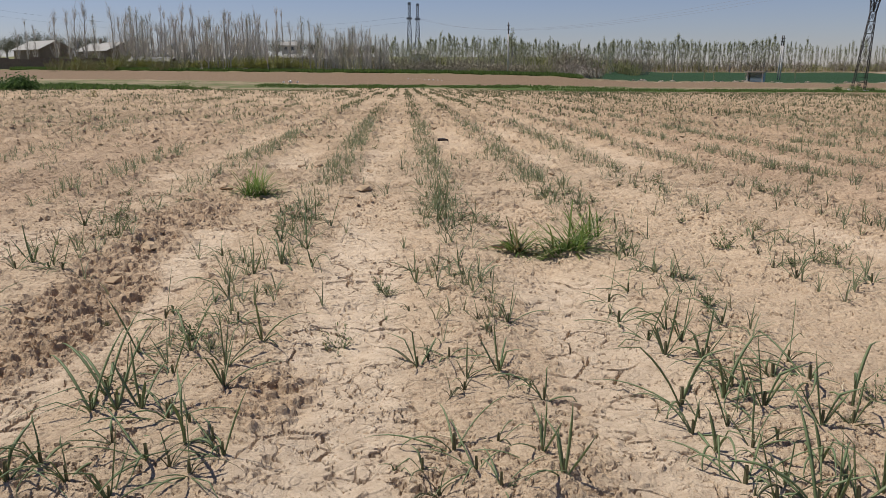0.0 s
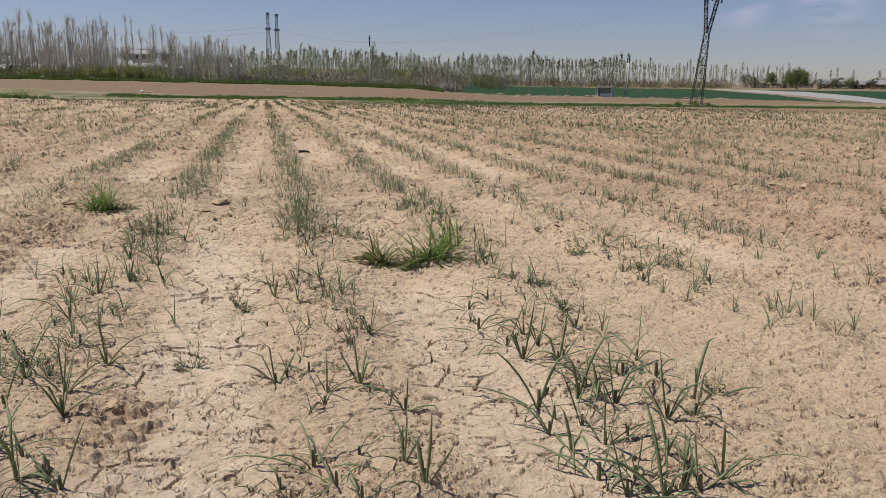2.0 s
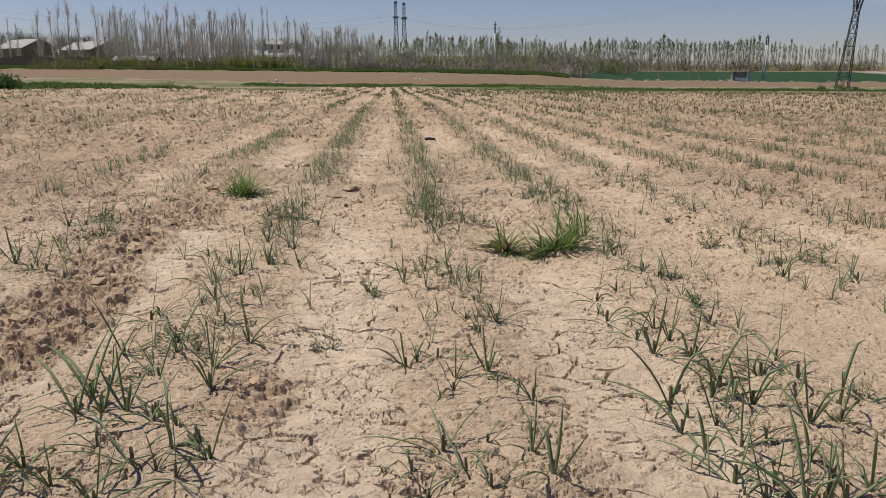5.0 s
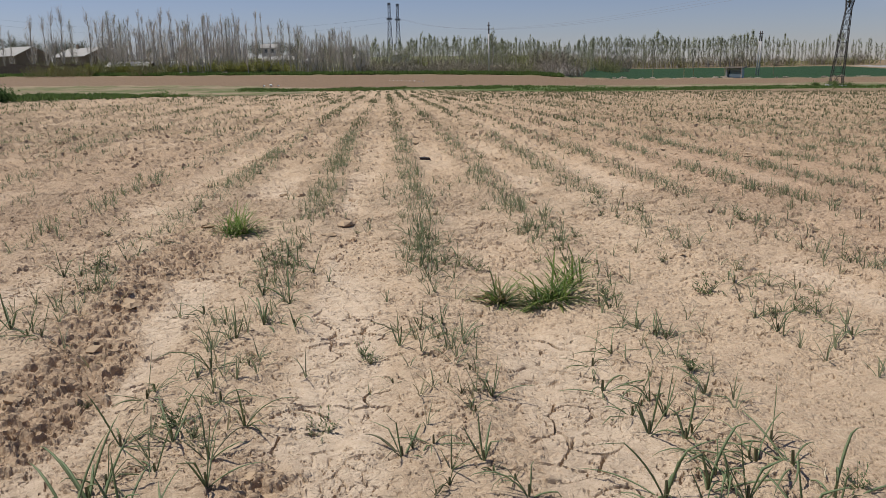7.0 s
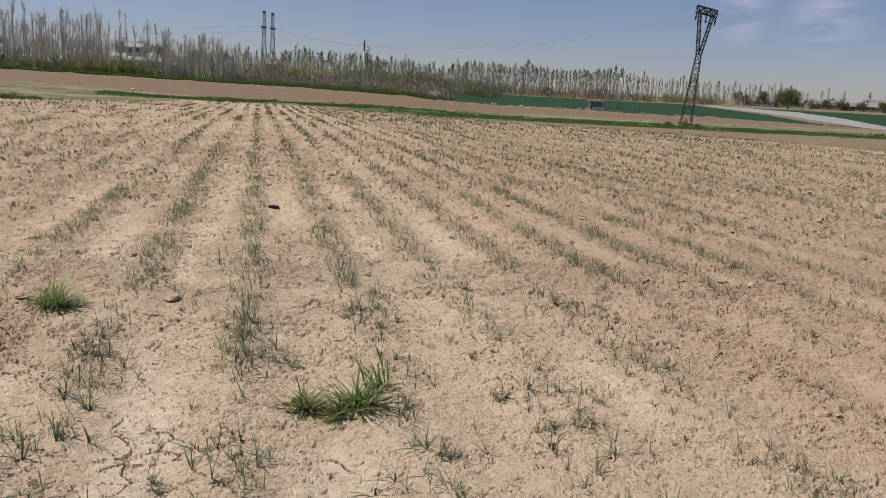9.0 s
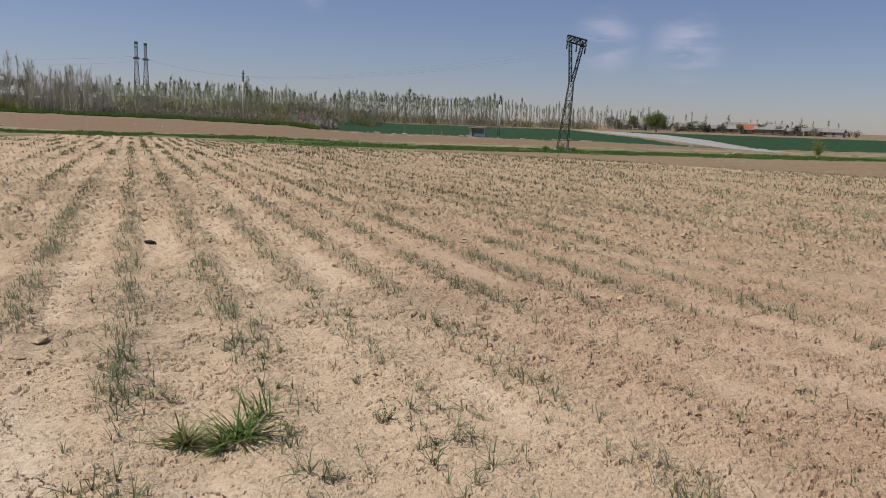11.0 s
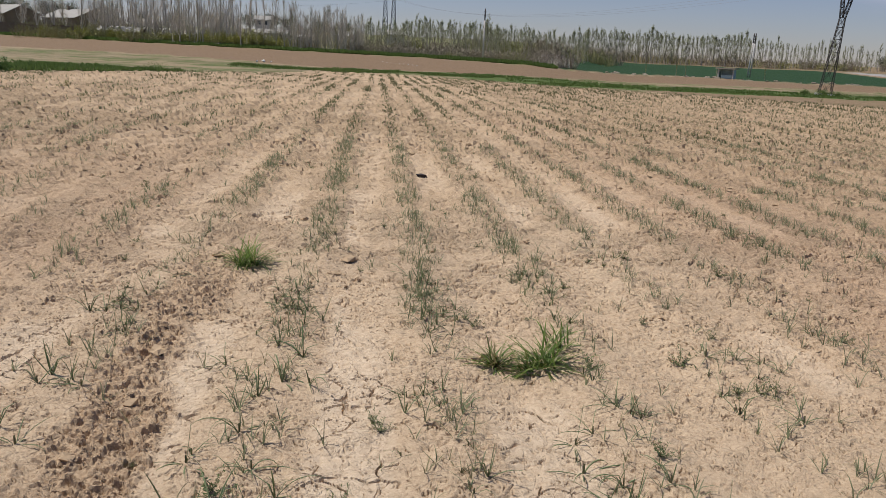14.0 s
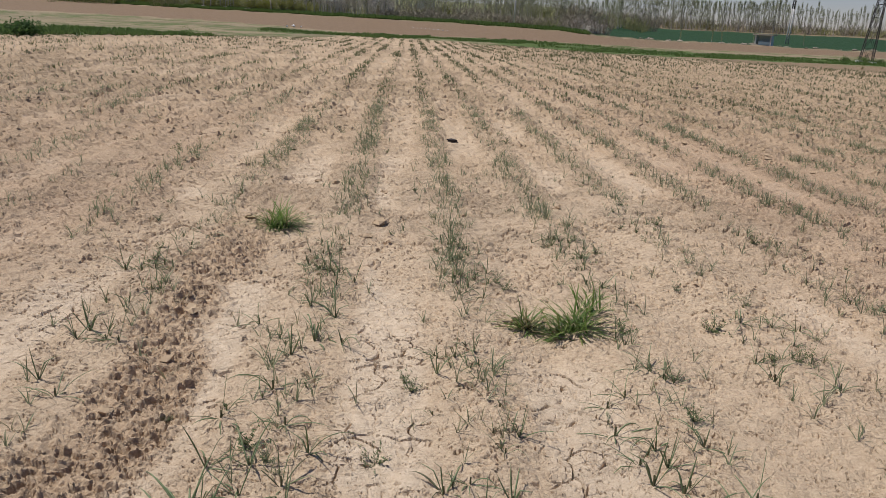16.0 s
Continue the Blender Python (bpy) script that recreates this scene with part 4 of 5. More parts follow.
WEED_KINDS = [weed_variant(50 + n, s) for n, s in enumerate((0.06, 0.045, 0.075))]
WEEDS = [(-0.83, 2.77), (-0.78, 2.69), (-0.45, 2.78), (0.79, 3.08), (0.78, 2.17), (-0.91, 2.85), (-0.32, 3.34), (2.39, 3.78), (2.37, 4.44), (1.27, 4.75), (1.37, 3.65), (1.6, 3.76), (3.74, 4.94), (0.02, 5.82), (0.75, 4.01), (-0.35, 3.43), (0.81, 3.15), (1.27, 4.11), (1.59, 4.48), (1.77, 4.01), (2.49, 4.88), (2.43, 5.51), (3.08, 3.94), (2.22, 5.85), (1.4, 3.72), (2.45, 3.72), (1.52, 3.7), (3.1, 4.05), (-1.26, 3.1), (0.92, 2.3)]
rng = random.Random(19)
for _ in range(70):
    y = rng.uniform(4.6, 12)
    WEEDS.append((rng.uniform(-0.45 * y, 0.85 * y), y))
for n, (x, y) in enumerate(WEEDS):
    m = pose(x, y, ground_at(x, y), 0, 0, rng.uniform(0, 360)) @ Matrix.Scale(rng.uniform(0.7, 1.25), 4)
    if n < len(WEED_KINDS):
        WEED_KINDS[n].matrix_world = m
    else:
        copy_thing(WEED_KINDS[n % 3], m)

# ---- loose clods, crumbs, straws ----
rng = random.Random(23)


def crumb_field(count, r0, r1, small, large, seed):
    """Loose angular crumbs strewn over the soil, thicker where it is rough."""
    gen = np.random.default_rng(seed)
    r = r0 * (r1 / r0) ** gen.random(count)
    a = np.radians(gen.uniform(-41, 58, count))
    x, y = -0.15 + r * np.sin(a), 0.4 + r * np.cos(a)
    _, crusted, fresh = soil_state(x, y)
    keep = gen.random(count) < 0.15 + 0.75 * smooth(-0.3, 0.6, layered(x * 3.1, y * 3.1, 44, 2)) * (1 - 0.85 * crusted) + 0.35 * fresh
    keep &= y < field_edge(x) - 0.5
    x, y, r, fresh = x[keep], y[keep], r[keep], fresh[keep]
    n = len(x)
    size = (small + (large - small) * gen.random(n) ** 2.5) * (1 + 0.4 * fresh)
    z = ground_height(x, y) + 0.15 * size
    turn = gen.uniform(0, 6.28, n)
    corners = np.array([(1, 0, -0.3), (0, 1, -0.3), (-1, 0, -0.3), (0, -1, -0.3), (0.2, 0.1, 0.42)])
    v = corners[None] * gen.uniform(0.6, 1.25, (n, 5, 1)) + gen.uniform(-0.3, 0.3, (n, 5, 3))
    v[:, :, 1] *= gen.uniform(0.6, 1.0, (n, 1))
    ca, sa = np.cos(turn)[:, None], np.sin(turn)[:, None]
    px, py = v[:, :, 0] * ca - v[:, :, 1] * sa, v[:, :, 0] * sa + v[:, :, 1] * ca
    verts = np.stack([x[:, None] + px * size[:, None], y[:, None] + py * size[:, None], z[:, None] + v[:, :, 2] * size[:, None]], -1).reshape(-1, 3)
    tri = np.array([(0, 1, 4), (1, 2, 4), (2, 3, 4), (3, 0, 4)])
    faces = (tri[None] + 5 * np.arange(n)[:, None, None]).reshape(-1, 3)
    me = bpy.data.meshes.new("soil_crumbs")
    me.from_pydata(verts.tolist(), [], faces.tolist())
    me.materials.append(CLOD)
    return tagged(new("soil_crumbs", me), "loose dry crumbs of pale brown soil", "soil crumbs", kind="stuff")


crumb_field(60000, 1.3, 5.0, 0.0016, 0.0070, 1)
crumb_field(52000, 4.2, 12, 0.004, 0.018, 2)
crumb_field(46000, 10, 45, 0.012, 0.05, 3)


def clod(x, y, size, seed, label="hard lump of dry brown soil"):
    rng = random.Random(seed)
    soup = Soup()
    soup.lump((0, 0, size * 0.2), (size, size * 0.8, size * 0.5), rng, 0.5)
    soup.lump((size * 0.6, size * 0.2, size * 0.15), (size * 0.5, size * 0.45, size * 0.35), rng, 0.5)
    ob = solid("clod", soup, CLOD, label, "clod", "clods on the field")
    ob.matrix_world = pose(x, y, ground_at(x, y) - 0.004, 0, 0, rng.uniform(0, 360))


CLODS = [(-0.54, 6.15, 0.06), (-0.66, 2.27, 0.022), (-0.62, 2.5, 0.018), (4.0, 6.5, 0.045), (4.25, 6.4, 0.05), (3.8, 6.55, 0.04), (4.5, 6.35, 0.04), (4.12, 6.6, 0.035), (3.65, 6.5, 0.035), (-1.5, 3.1, 0.04), (-1.4, 3.6, 0.035), (-1.45, 4.2, 0.05), (0.18, 30.7, 0.12)]
rng = random.Random(29)
for _ in range(60):
    y = rng.uniform(4, 20)
    CLODS.append((rng.uniform(-0.45 * y, 0.9 * y), y, rng.uniform(0.018, 0.045)))
for n, (x, y, s) in enumerate(CLODS):
    clod(x, y, s, 300 + n)


def stick(name, x, y, turn, length, radius, material, label, category, seed):
    rng = random.Random(seed)
    pts = [(length * (u - 0.5), rng.uniform(-0.05, 0.05) * length, radius * 0.8 + rng.uniform(0, 0.03) * length) for u in (0, 0.25, 0.5, 0.75, 1)]
    ob = solid(name, Soup().tube(pts, [radius, radius * 1.1, radius, radius * 0.8, radius * 0.5], 5, cap=True), material, label, category, flat=False)
    ob.matrix_world = pose(x, y, ground_at(x, y) + 0.004, 0, 0, turn)


stick("straw", -0.16, 2.12, 150, 0.05, 0.002, STALK, "short pale straw lying on cracked soil", "straw", 1)
stick("straw", -0.52, 2.9, 140, 0.06, 0.002, STALK, "short pale straw lying on cracked soil", "straw", 2)
stick("straw", 0.86, 2.35, 60, 0.06, 0.002, STALK, "curled pale straw beside an onion", "straw", 3)
stick("stick", -2.98, 10.6, 25, 0.7, 0.012, STICK, "long dark dry stick lying across the furrow", "stick", 4)
rng = random.Random(5)
rag_cloth = Soup().lump((0, 0, 0.018), (0.075, 0.036, 0.030), rng, 0.55).lump((0.05, 0.015, 0.012), (0.040, 0.030, 0.022), rng, 0.6).lump((-0.05, -0.01, 0.010), (0.045, 0.022, 0.018), rng, 0.6)
rag = solid("rag", rag_cloth, BLACK, "small dark crumpled rag lying in the furrow", "rag")
rag.matrix_world = pose(0.23, 10.55, ground_at(0.23, 10.55), 0, 0, -20)

# ---- bushes and weeds at the field's end ----
def bush(name, x, y, width, height, material, label, category, seed, leaves=260, leaf=0.05, twigs=TWIG, group="", z=None):
    """Many stems with small leaves, uneven in outline."""
    rng = random.Random(seed)
    ob = thing(name, label, category, group, pose(x, y, ground_at(x, y) - 0.03 if z is None else z))
    stems, foliage = Soup(), Soup()
    tips = []
    for _ in range(max(8, leaves // 16)):
        a, lean = rng.uniform(0, 6.28), rng.uniform(0, 1.0)
        h = height * rng.uniform(0.45, 1.0) * (1 - 0.35 * lean)
        r = width / 2 * lean * rng.uniform(0.7, 1.1)
        mid = Vector((r * 0.45 * math.cos(a), r * 0.45 * math.sin(a), h * 0.6))
        tip = Vector((r * math.cos(a), r * math.sin(a), h))
        root = Vector((r * 0.12 * math.cos(a), r * 0.12 * math.sin(a), 0))
        stems.tube([root, mid, tip], [0.012 * height, 0.008 * height, 0.002 * height], 3)
        tips.append((root, mid, tip))
    for _ in range(leaves):
        root, mid, tip = rng.choice(tips)
        u = rng.random() ** 0.6
        p = (root.lerp(mid, u * 2) if u < 0.5 else mid.lerp(tip, u * 2 - 1)) + Vector((rng.gauss(0, 1), rng.gauss(0, 1), rng.gauss(0, 0.8))) * 0.07 * width
        p.z = max(p.z, 0.03)
        d = Vector((rng.gauss(0, 1), rng.gauss(0, 1), rng.gauss(0, 0.6) + 0.4)).normalized() * leaf * rng.uniform(0.6, 1.3)
        n = d.cross(Vector((rng.gauss(0, 1), rng.gauss(0, 1), rng.gauss(0, 1)))).normalized() * leaf * 0.35
        foliage.quad(p - d, p + n, p + d, p - n)
    part("branchwork", stems, twigs, ob)
    part("foliage", foliage, material, ob)
    return ob


bush("weed_bush", -14.9, 32.0, 2.1, 0.6, WEED_DARK, "dark green bushy weed at the field's edge", "bush", 1, 1500, 0.075, WEED_DARK)
bush("weed_bush", -13.2, 48.5, 2.2, 0.36, VERGE, "low dark green weed clump at the field's edge", "bush", 2, 600, 0.05, TWIG_GREEN)
bush("weed_bush", -9.8, 25.8, 0.55, 0.32, STRAW, "brown withered weed standing in the field", "bush", 3, 120, 0.03, STICK)
bush("weed_bush", -2.5, 34.8, 0.9, 0.18, WEED, "low green weed among the rows", "bush", 4, 150, 0.03, TWIG_GREEN)
bush("weed_bush", -10.8, 49.6, 0.9, 0.4, WEED, "low green weed beside the crop", "bush", 5, 150, 0.03, TWIG_GREEN)
bush("weed_bush", 26.4, 47.0, 0.6, 0.35, STRAW, "brown withered weed at the field's end", "bush", 6, 110, 0.03, STICK)


def verge_patch(name, label, count, place, tall, seed, material=VERGE, width=0.03, leaves=4, steps=2):
    rng = random.Random(seed)
    places = []
    while len(places) < count:
        p = place(rng)
        if p:
            places.append(p)
    v, f = leaf_batch(places, rng, tall, leaves, 1, steps, width, 0.9)
    return tagged(new(name, mesh_from(name, v, f, material, True)), label, "grass", kind="stuff")


def on_left_patch(rng):
    x, y = rng.uniform(-34, -12.2), rng.uniform(22, 54)
    edge, end = float(field_edge(x)), float(patch_end(x))
    return (x, y) if edge - 1 + 1.5 * rng.random() < y < end and noise.noise((x * 0.25, y * 0.18, 4)) + 0.5 * noise.noise((x * 0.9, y * 0.5, 7)) > -0.32 else None


def on_strip(rng):
    x = rng.uniform(-9, 80)
    y = rng.uniform(float(green_near(x)) if x > 12 else 79.5, float(green_far(x)))
    return (x, y) if noise.noise((x * 0.2, y * 0.3, 1)) + 0.5 * noise.noise((x * 0.8, y * 0.6, 3)) > -0.1 else None


def on_verge(rng):
    x = rng.uniform(-75, 26)
    return (x, float(plough_far(x)) + abs(rng.gauss(1.2, 1.6)))


def on_spit(rng):
    x = rng.uniform(-15, -2)
    return (x, 80.5 + rng.gauss(0, 0.9) - 0.25 * (x + 6))


verge_patch("weed_patch", "thick low green weeds beside the crop field", 17000, on_left_patch, 0.22, 1, width=0.04, steps=1)
verge_patch("grass_strip", "low green grass strip along the field's end", 13000, on_strip, 0.19, 2, width=0.04, steps=1)
verge_patch("grass_strip", "low green grass spit at the field's corner", 1400, on_spit, 0.24, 3, width=0.04, steps=1)
verge_patch("grass_verge", "green weeds on the bank before the trees", 14000, on_verge, 0.55, 4, width=0.09, steps=1)

# rubble along the bank
def rubble_heap(x, y, s, rng):
    """A low heap: an earthy core and broken lumps on and round it."""
    soup = Soup().lump((0, 0, s * 0.05), (s * 1.3, s * 0.9, s * 0.35), rng, 0.4)
    for _ in range(9):
        a, r, q = rng.uniform(0, 6.28), rng.random(), s * rng.uniform(0.16, 0.4)
        soup.lump((1.7 * s * r * math.cos(a), s * r * math.sin(a), s * 0.32 * (1 - r) + q * 0.2), (q * 1.3, q, q * 0.8), rng, 0.5)
    ob = solid("earth_mound", soup, STONE, "pale stony mound of earth on the bank", "earth mound", "mounds along the bank")
    ob.matrix_world = pose(x, y, ground_at(x, y) - 0.03, 0, 0, rng.uniform(-25, 25))


rng = random.Random(31)
for n in range(46):
    x = rng.choice((rng.uniform(28, 92), rng.uniform(-66, 24), rng.uniform(44, 80)))
    rubble_heap(x, float(plough_far(x)) + rng.uniform(0.6, 2.4), rng.uniform(0.2, 0.5), rng)
for x, y, s in ((66, 78, 0.55), (68, 79, 0.4), (69.5, 78.5, 0.6), (38, 45, 0.16), (42, 47, 0.18), (-36, 145.5, 0.9), (-32, 144, 0.9), (-27, 142, 0.95), (-52, 153, 0.8), (-43, 148.5, 0.7)):
    rubble_heap(x, y, s, rng)

# scraps of white plastic on the ploughed land
for n, (x, y, s) in enumerate([(-12.9, 91.5, 0.30), (-13.6, 91.0, 0.16), (-12.2, 92.0, 0.15)] + [(0.3 + 0.52 * k, 105.3 - 0.6 * k + rng.uniform(-0.3, 0.3), rng.uniform(0.07, 0.12)) for k in range(9)]):
    ob = solid("plastic_scrap", Soup().lump((0, 0, s * 0.5), (s, s * 0.7, s * 0.6), rng, 0.5), PLASTIC, "crumpled white plastic scrap on ploughed soil", "plastic scrap", "plastic scraps")
    ob.matrix_world = pose(x, y, ground_at(x, y), 0, 0, rng.uniform(0, 360))


# ---- trees ----
def poplar_variant(seed, height, twig, spread, leaves=0, leaf_material=LEAF, limbs=32, twigs=13, leaf=0.055):
    """A slim poplar: steep limbs close round the trunk, most of them bare."""
    rng = random.Random(seed)
    tree = thing("poplar_tree", "tall slim bare poplar with pale trunk and steep twigs", "tree", "poplars along the field")
    trunk, crown, foliage = Soup(), Soup(), Soup()
    sway = [Vector((rng.uniform(-1, 1), rng.uniform(-1, 1), 0)) * 0.012 * height for _ in range(6)]
    line = [Vector((0, 0, height * u)) + sway[n] * (1 if n else 0) for n, u in enumerate((0, 0.2, 0.4, 0.6, 0.8, 1.0))]
    trunk.tube(line, [0.0085 * height * (1.05 - u) + 0.012 for u in (0, 0.2, 0.4, 0.6, 0.8, 1.0)], 6)

    def on_trunk(u):
        n = min(int(u * 5), 4)
        return line[n].lerp(line[n + 1], u * 5 - n)

    for _ in range(limbs):
        u = 0.08 + 0.88 * rng.random() ** 0.9
        a = rng.uniform(0, 6.28)
        length = height * (0.10 + 0.24 * (1 - u)) * rng.uniform(0.6, 1.2)
        out = spread * rng.uniform(0.6, 1.4)
        side = Vector((math.cos(a), math.sin(a), 0))
        root = on_trunk(u)
        mid = root + side * length * 0.45 * out + Vector((0, 0, length * 0.42))
        tip = root + side * length * 0.62 * out + Vector((0, 0, length))
        w = 0.0042 * height * (1.15 - u)
        crown.tube([root, mid, tip], [w + 0.004, w * 0.6 + 0.003, 0.003], 3)
        for _ in range(twigs):
            s = rng.uniform(0.15, 1.0)
            b = root.lerp(mid, s * 2) if s < 0.5 else mid.lerp(tip, s * 2 - 1)
            d = Vector((rng.gauss(0, 0.45), rng.gauss(0, 0.45), 1)).normalized() * length * rng.uniform(0.2, 0.5)
            k = d.cross(Vector((rng.gauss(0, 1), rng.gauss(0, 1), 0.1))).normalized() * 0.012
            crown.tri(b - k, b + k, b + d)
            for _ in range(leaves):
                p = b + d * rng.random() + Vector((rng.gauss(0, 1), rng.gauss(0, 1), rng.gauss(0, 1))) * 0.08
                q = Vector((rng.gauss(0, 1), rng.gauss(0, 1), rng.gauss(0, 1))).normalized() * leaf
                k = q.cross(Vector((0.3, 0.2, 1))).normalized() * leaf * 0.65
                foliage.quad(p - q, p + k, p + q, p - k)
    part("trunk", trunk, BARK, tree, "pale grey trunk", False)
    part("crown", crown, twig, tree, "bare twigs" if not leaves else "budding twigs")
    if leaves:
        part("foliage", foliage, leaf_material, tree, "sparse young leaves")
    return tree


POPLARS = [poplar_variant(400 + n, 10.0, *spec) for n, spec in enumerate((
    (TWIG, 0.30), (TWIG, 0.38), (TWIG, 0.26), (TWIG, 0.34, 1), (TWIG_GREEN, 0.36, 1), (TWIG_GREEN, 0.42, 2), (TWIG_FAR, 0.42, 2, LEAF_PALE, 20, 10, 0.11), (TWIG_FAR, 0.34, 2, LEAF_PALE, 20, 9, 0.12), (TWIG_GREEN, 0.44, 2, LEAF_PALE, 20, 9, 0.12), (TWIG_FAR, 0.30, 2, LEAF_PALE, 20, 10, 0.11), (TWIG_GREEN, 0.36, 1, LEAF_PALE, 18, 9, 0.16), (TWIG_GREEN, 0.42, 1, LEAF, 18, 9, 0.12)))]
BARE, FAR_KINDS = (0, 1, 2, 3), (6, 7, 8, 9)
FAR_GREEN = (7, 8, 10, 11)
poplar_used = set()


def set_poplar(kind, x, y, height, width, turn):
    m = pose(x, y, ground_at(x, y) - 0.05, 0, 0, turn) @ Matrix.Diagonal((height / 10 * width, height / 10 * width, height / 10, 1))
    if kind not in poplar_used:
        poplar_used.add(kind)
        POPLARS[kind].matrix_world = m
        return
    copy_thing(POPLARS[kind], m)


def belt_places(seed, count, t0, t1, d0, d1, h0, h1, kinds, width=1.0):
    """Trees between two bearings and two depths: kind and pose of each."""
    rng = random.Random(seed)
    for n in range(count):
        t = t0 + (t1 - t0) * (n + rng.random()) / count
        d = rng.uniform(d0, d1)
        h = rng.uniform(h0, h1) * (0.80 + 0.36 * (0.5 + 0.5 * noise.noise((t * 45, seed, 1.5)))) * (1.12 if rng.random() < 0.12 else 1)
        yield rng.choice(kinds), -0.25 + d * t, d, h, width * rng.uniform(0.8, 1.25), rng.uniform(0, 360)


def belt(*spec):
    for place in belt_places(*spec):
        set_poplar(*place)


def far_belt(label, *specs):
    """A far row of poplars that cannot be told apart singly: one mesh for the wood of all."""
    me = bpy.data.meshes.new("poplar_row")
    verts, faces, slots, base = [], [], [], 0
    for spec in specs:
        for kind, x, y, h, w, turn in belt_places(*spec):
            m = pose(x, y, ground_at(x, y) - 0.05, 0, 0, turn) @ Matrix.Diagonal((h / 10 * w, h / 10 * w, h / 10, 1))
            for child in POPLARS[kind].children:
                slot = {"trunk": 0, "crown": 1, "foliage": 2}[child.name.split(".")[0]]
                co = np.empty(len(child.data.vertices) * 3, dtype=np.float32)
                child.data.vertices.foreach_get("co", co)
                turned = co.reshape(-1, 3) @ np.array(m.to_3x3()).T + np.array(m.translation)
                verts.append(turned)
                for p in child.data.polygons:
                    faces.append([base + v for v in p.vertices])
                    slots.append(slot)
                base += len(turned)
    me.from_pydata(np.concatenate(verts).tolist(), [], faces)
    for material in (BARK, TWIG_FAR, LEAF_PALE):
        me.materials.append(material)
    me.polygons.foreach_set("material_index", np.array(slots, dtype=np.int32))
    return tagged(new("poplar_row", me), label, "poplar row", kind="stuff")


belt(1, 14, -0.60, -0.42, 168, 190, 6.5, 10.5, BARE)
belt(2, 30, -0.335, -0.25, 153, 172, 8.8, 12.2, BARE, 1.15)
belt(12, 7, -0.42, -0.335, 158, 172, 9.3, 12.6, BARE, 1.0)
belt(3, 34, -0.25, -0.166, 144, 162, 7.8, 10.8, BARE, 1.15)
belt(4, 10, -0.166, -0.105, 139, 148, 7.2, 10.4, BARE, 1.1)
belt(5, 60, -0.105, -0.018, 137, 152, 5.8, 8.0, (0, 1, 2, 3, 3, 4), 1.05)
far_belt("bare and budding poplars in a far belt", (6, 120, -0.018, 0.15, 150, 185, 3.8, 6.6, FAR_GREEN, 1.2), (7, 80, 0.13, 0.26, 165, 200, 4.6, 6.4, FAR_GREEN, 1.2))
far_belt("straight row of bare poplars behind the green field", (8, 96, 0.25, 0.47, 250, 264, 8.2, 9.8, FAR_KINDS, 1.2), (9, 40, 0.47, 0.60, 255, 272, 7.0, 9.4, FAR_KINDS, 1.0), (10, 26, 0.60, 0.72, 262, 285, 6.0, 9.0, FAR_KINDS, 1.2), (11, 16, 0.72, 1.1, 290, 340, 6.0, 9.0, FAR_KINDS, 1.5))

for kind in sorted(set(range(len(POPLARS))) - poplar_used):
    set_poplar(kind, -62 + 9 * kind, 186.0 + kind, 6.5, 1.0, 50 * kind)

# ---- shrubs under the trees ----
def bare_shrub(width, height, material, label, seed, stems=22, twigs=11):
    """A leafless shrub: many upright stems with fine twigs."""
    rng = random.Random(seed)
    ob = thing("shrub", label, "shrub", "shrubs under the trees")
    wood = Soup()
    for _ in range(stems):
        a, r = rng.uniform(0, 6.28), width / 2 * math.sqrt(rng.random())
        root = Vector((r * 0.5 * math.cos(a), r * 0.5 * math.sin(a), 0))
        tip = Vector((r * math.cos(a), r * math.sin(a), height * rng.uniform(0.6, 1.0) * (1 - 0.25 * (2 * r / width) ** 2)))
        wood.tube([root, tip], [0.022, 0.006], 3)
        for _ in range(twigs):
            b = root.lerp(tip, rng.uniform(0.15, 1.0))
            d = Vector((rng.gauss(0, 0.6), rng.gauss(0, 0.6), 1)).normalized() * height * rng.uniform(0.12, 0.28)
            k = d.cross(Vector((rng.gauss(0, 1), rng.gauss(0, 1), 0.1))).normalized() * 0.026
            wood.tri(b - k, b + k, b + d)
    part("branchwork", wood, material, ob)
    return ob


rng = random.Random(41)
SHRUBS = [
    bare_shrub(3.2, 2.8, BRUSH, "grey-brown leafless shrub under the trees", 21),
    bare_shrub(3.4, 2.6, TWIG_GREEN, "olive-green budding shrub under the trees", 22),
    bush("shrub", 0, 200, 3.4, 3.4, WILLOW, "yellow-green young willow bush", "shrub", 23, 800, 0.10, TWIG_GREEN, "shrubs under the trees", 0),
    bush("shrub", 0, 200, 3.6, 3.0, BLOSSOM, "pale pinkish blossoming fruit tree", "shrub", 24, 500, 0.07, TWIG, "shrubs under the trees", 0),
    bush("shrub", 0, 200, 4.0, 3.4, LEAF_DARK, "dark green round shrub", "shrub", 25, 620, 0.14, TWIG, "shrubs under the trees", 0),
]
shrub_used = set()


def set_shrub(kind, x, y, scale, wide=1.0):
    m = pose(x, y, ground_at(x, y) - 0.05, 0, 0, rng.uniform(0, 360)) @ Matrix.Diagonal((scale * wide, scale * wide, scale, 1))
    if kind not in shrub_used:
        shrub_used.add(kind)
        SHRUBS[kind].matrix_world = m
        return
    copy_thing(SHRUBS[kind], m)


def shrub_belt(count, t0, t1, d0, d1, kinds, s0, s1, wide=1.2):
    for n in range(count):
        t = t0 + (t1 - t0) * (n + rng.random()) / count
        d = rng.uniform(d0, d1)
        set_shrub(rng.choice(kinds), -0.25 + d * t, d, rng.uniform(s0, s1), wide)


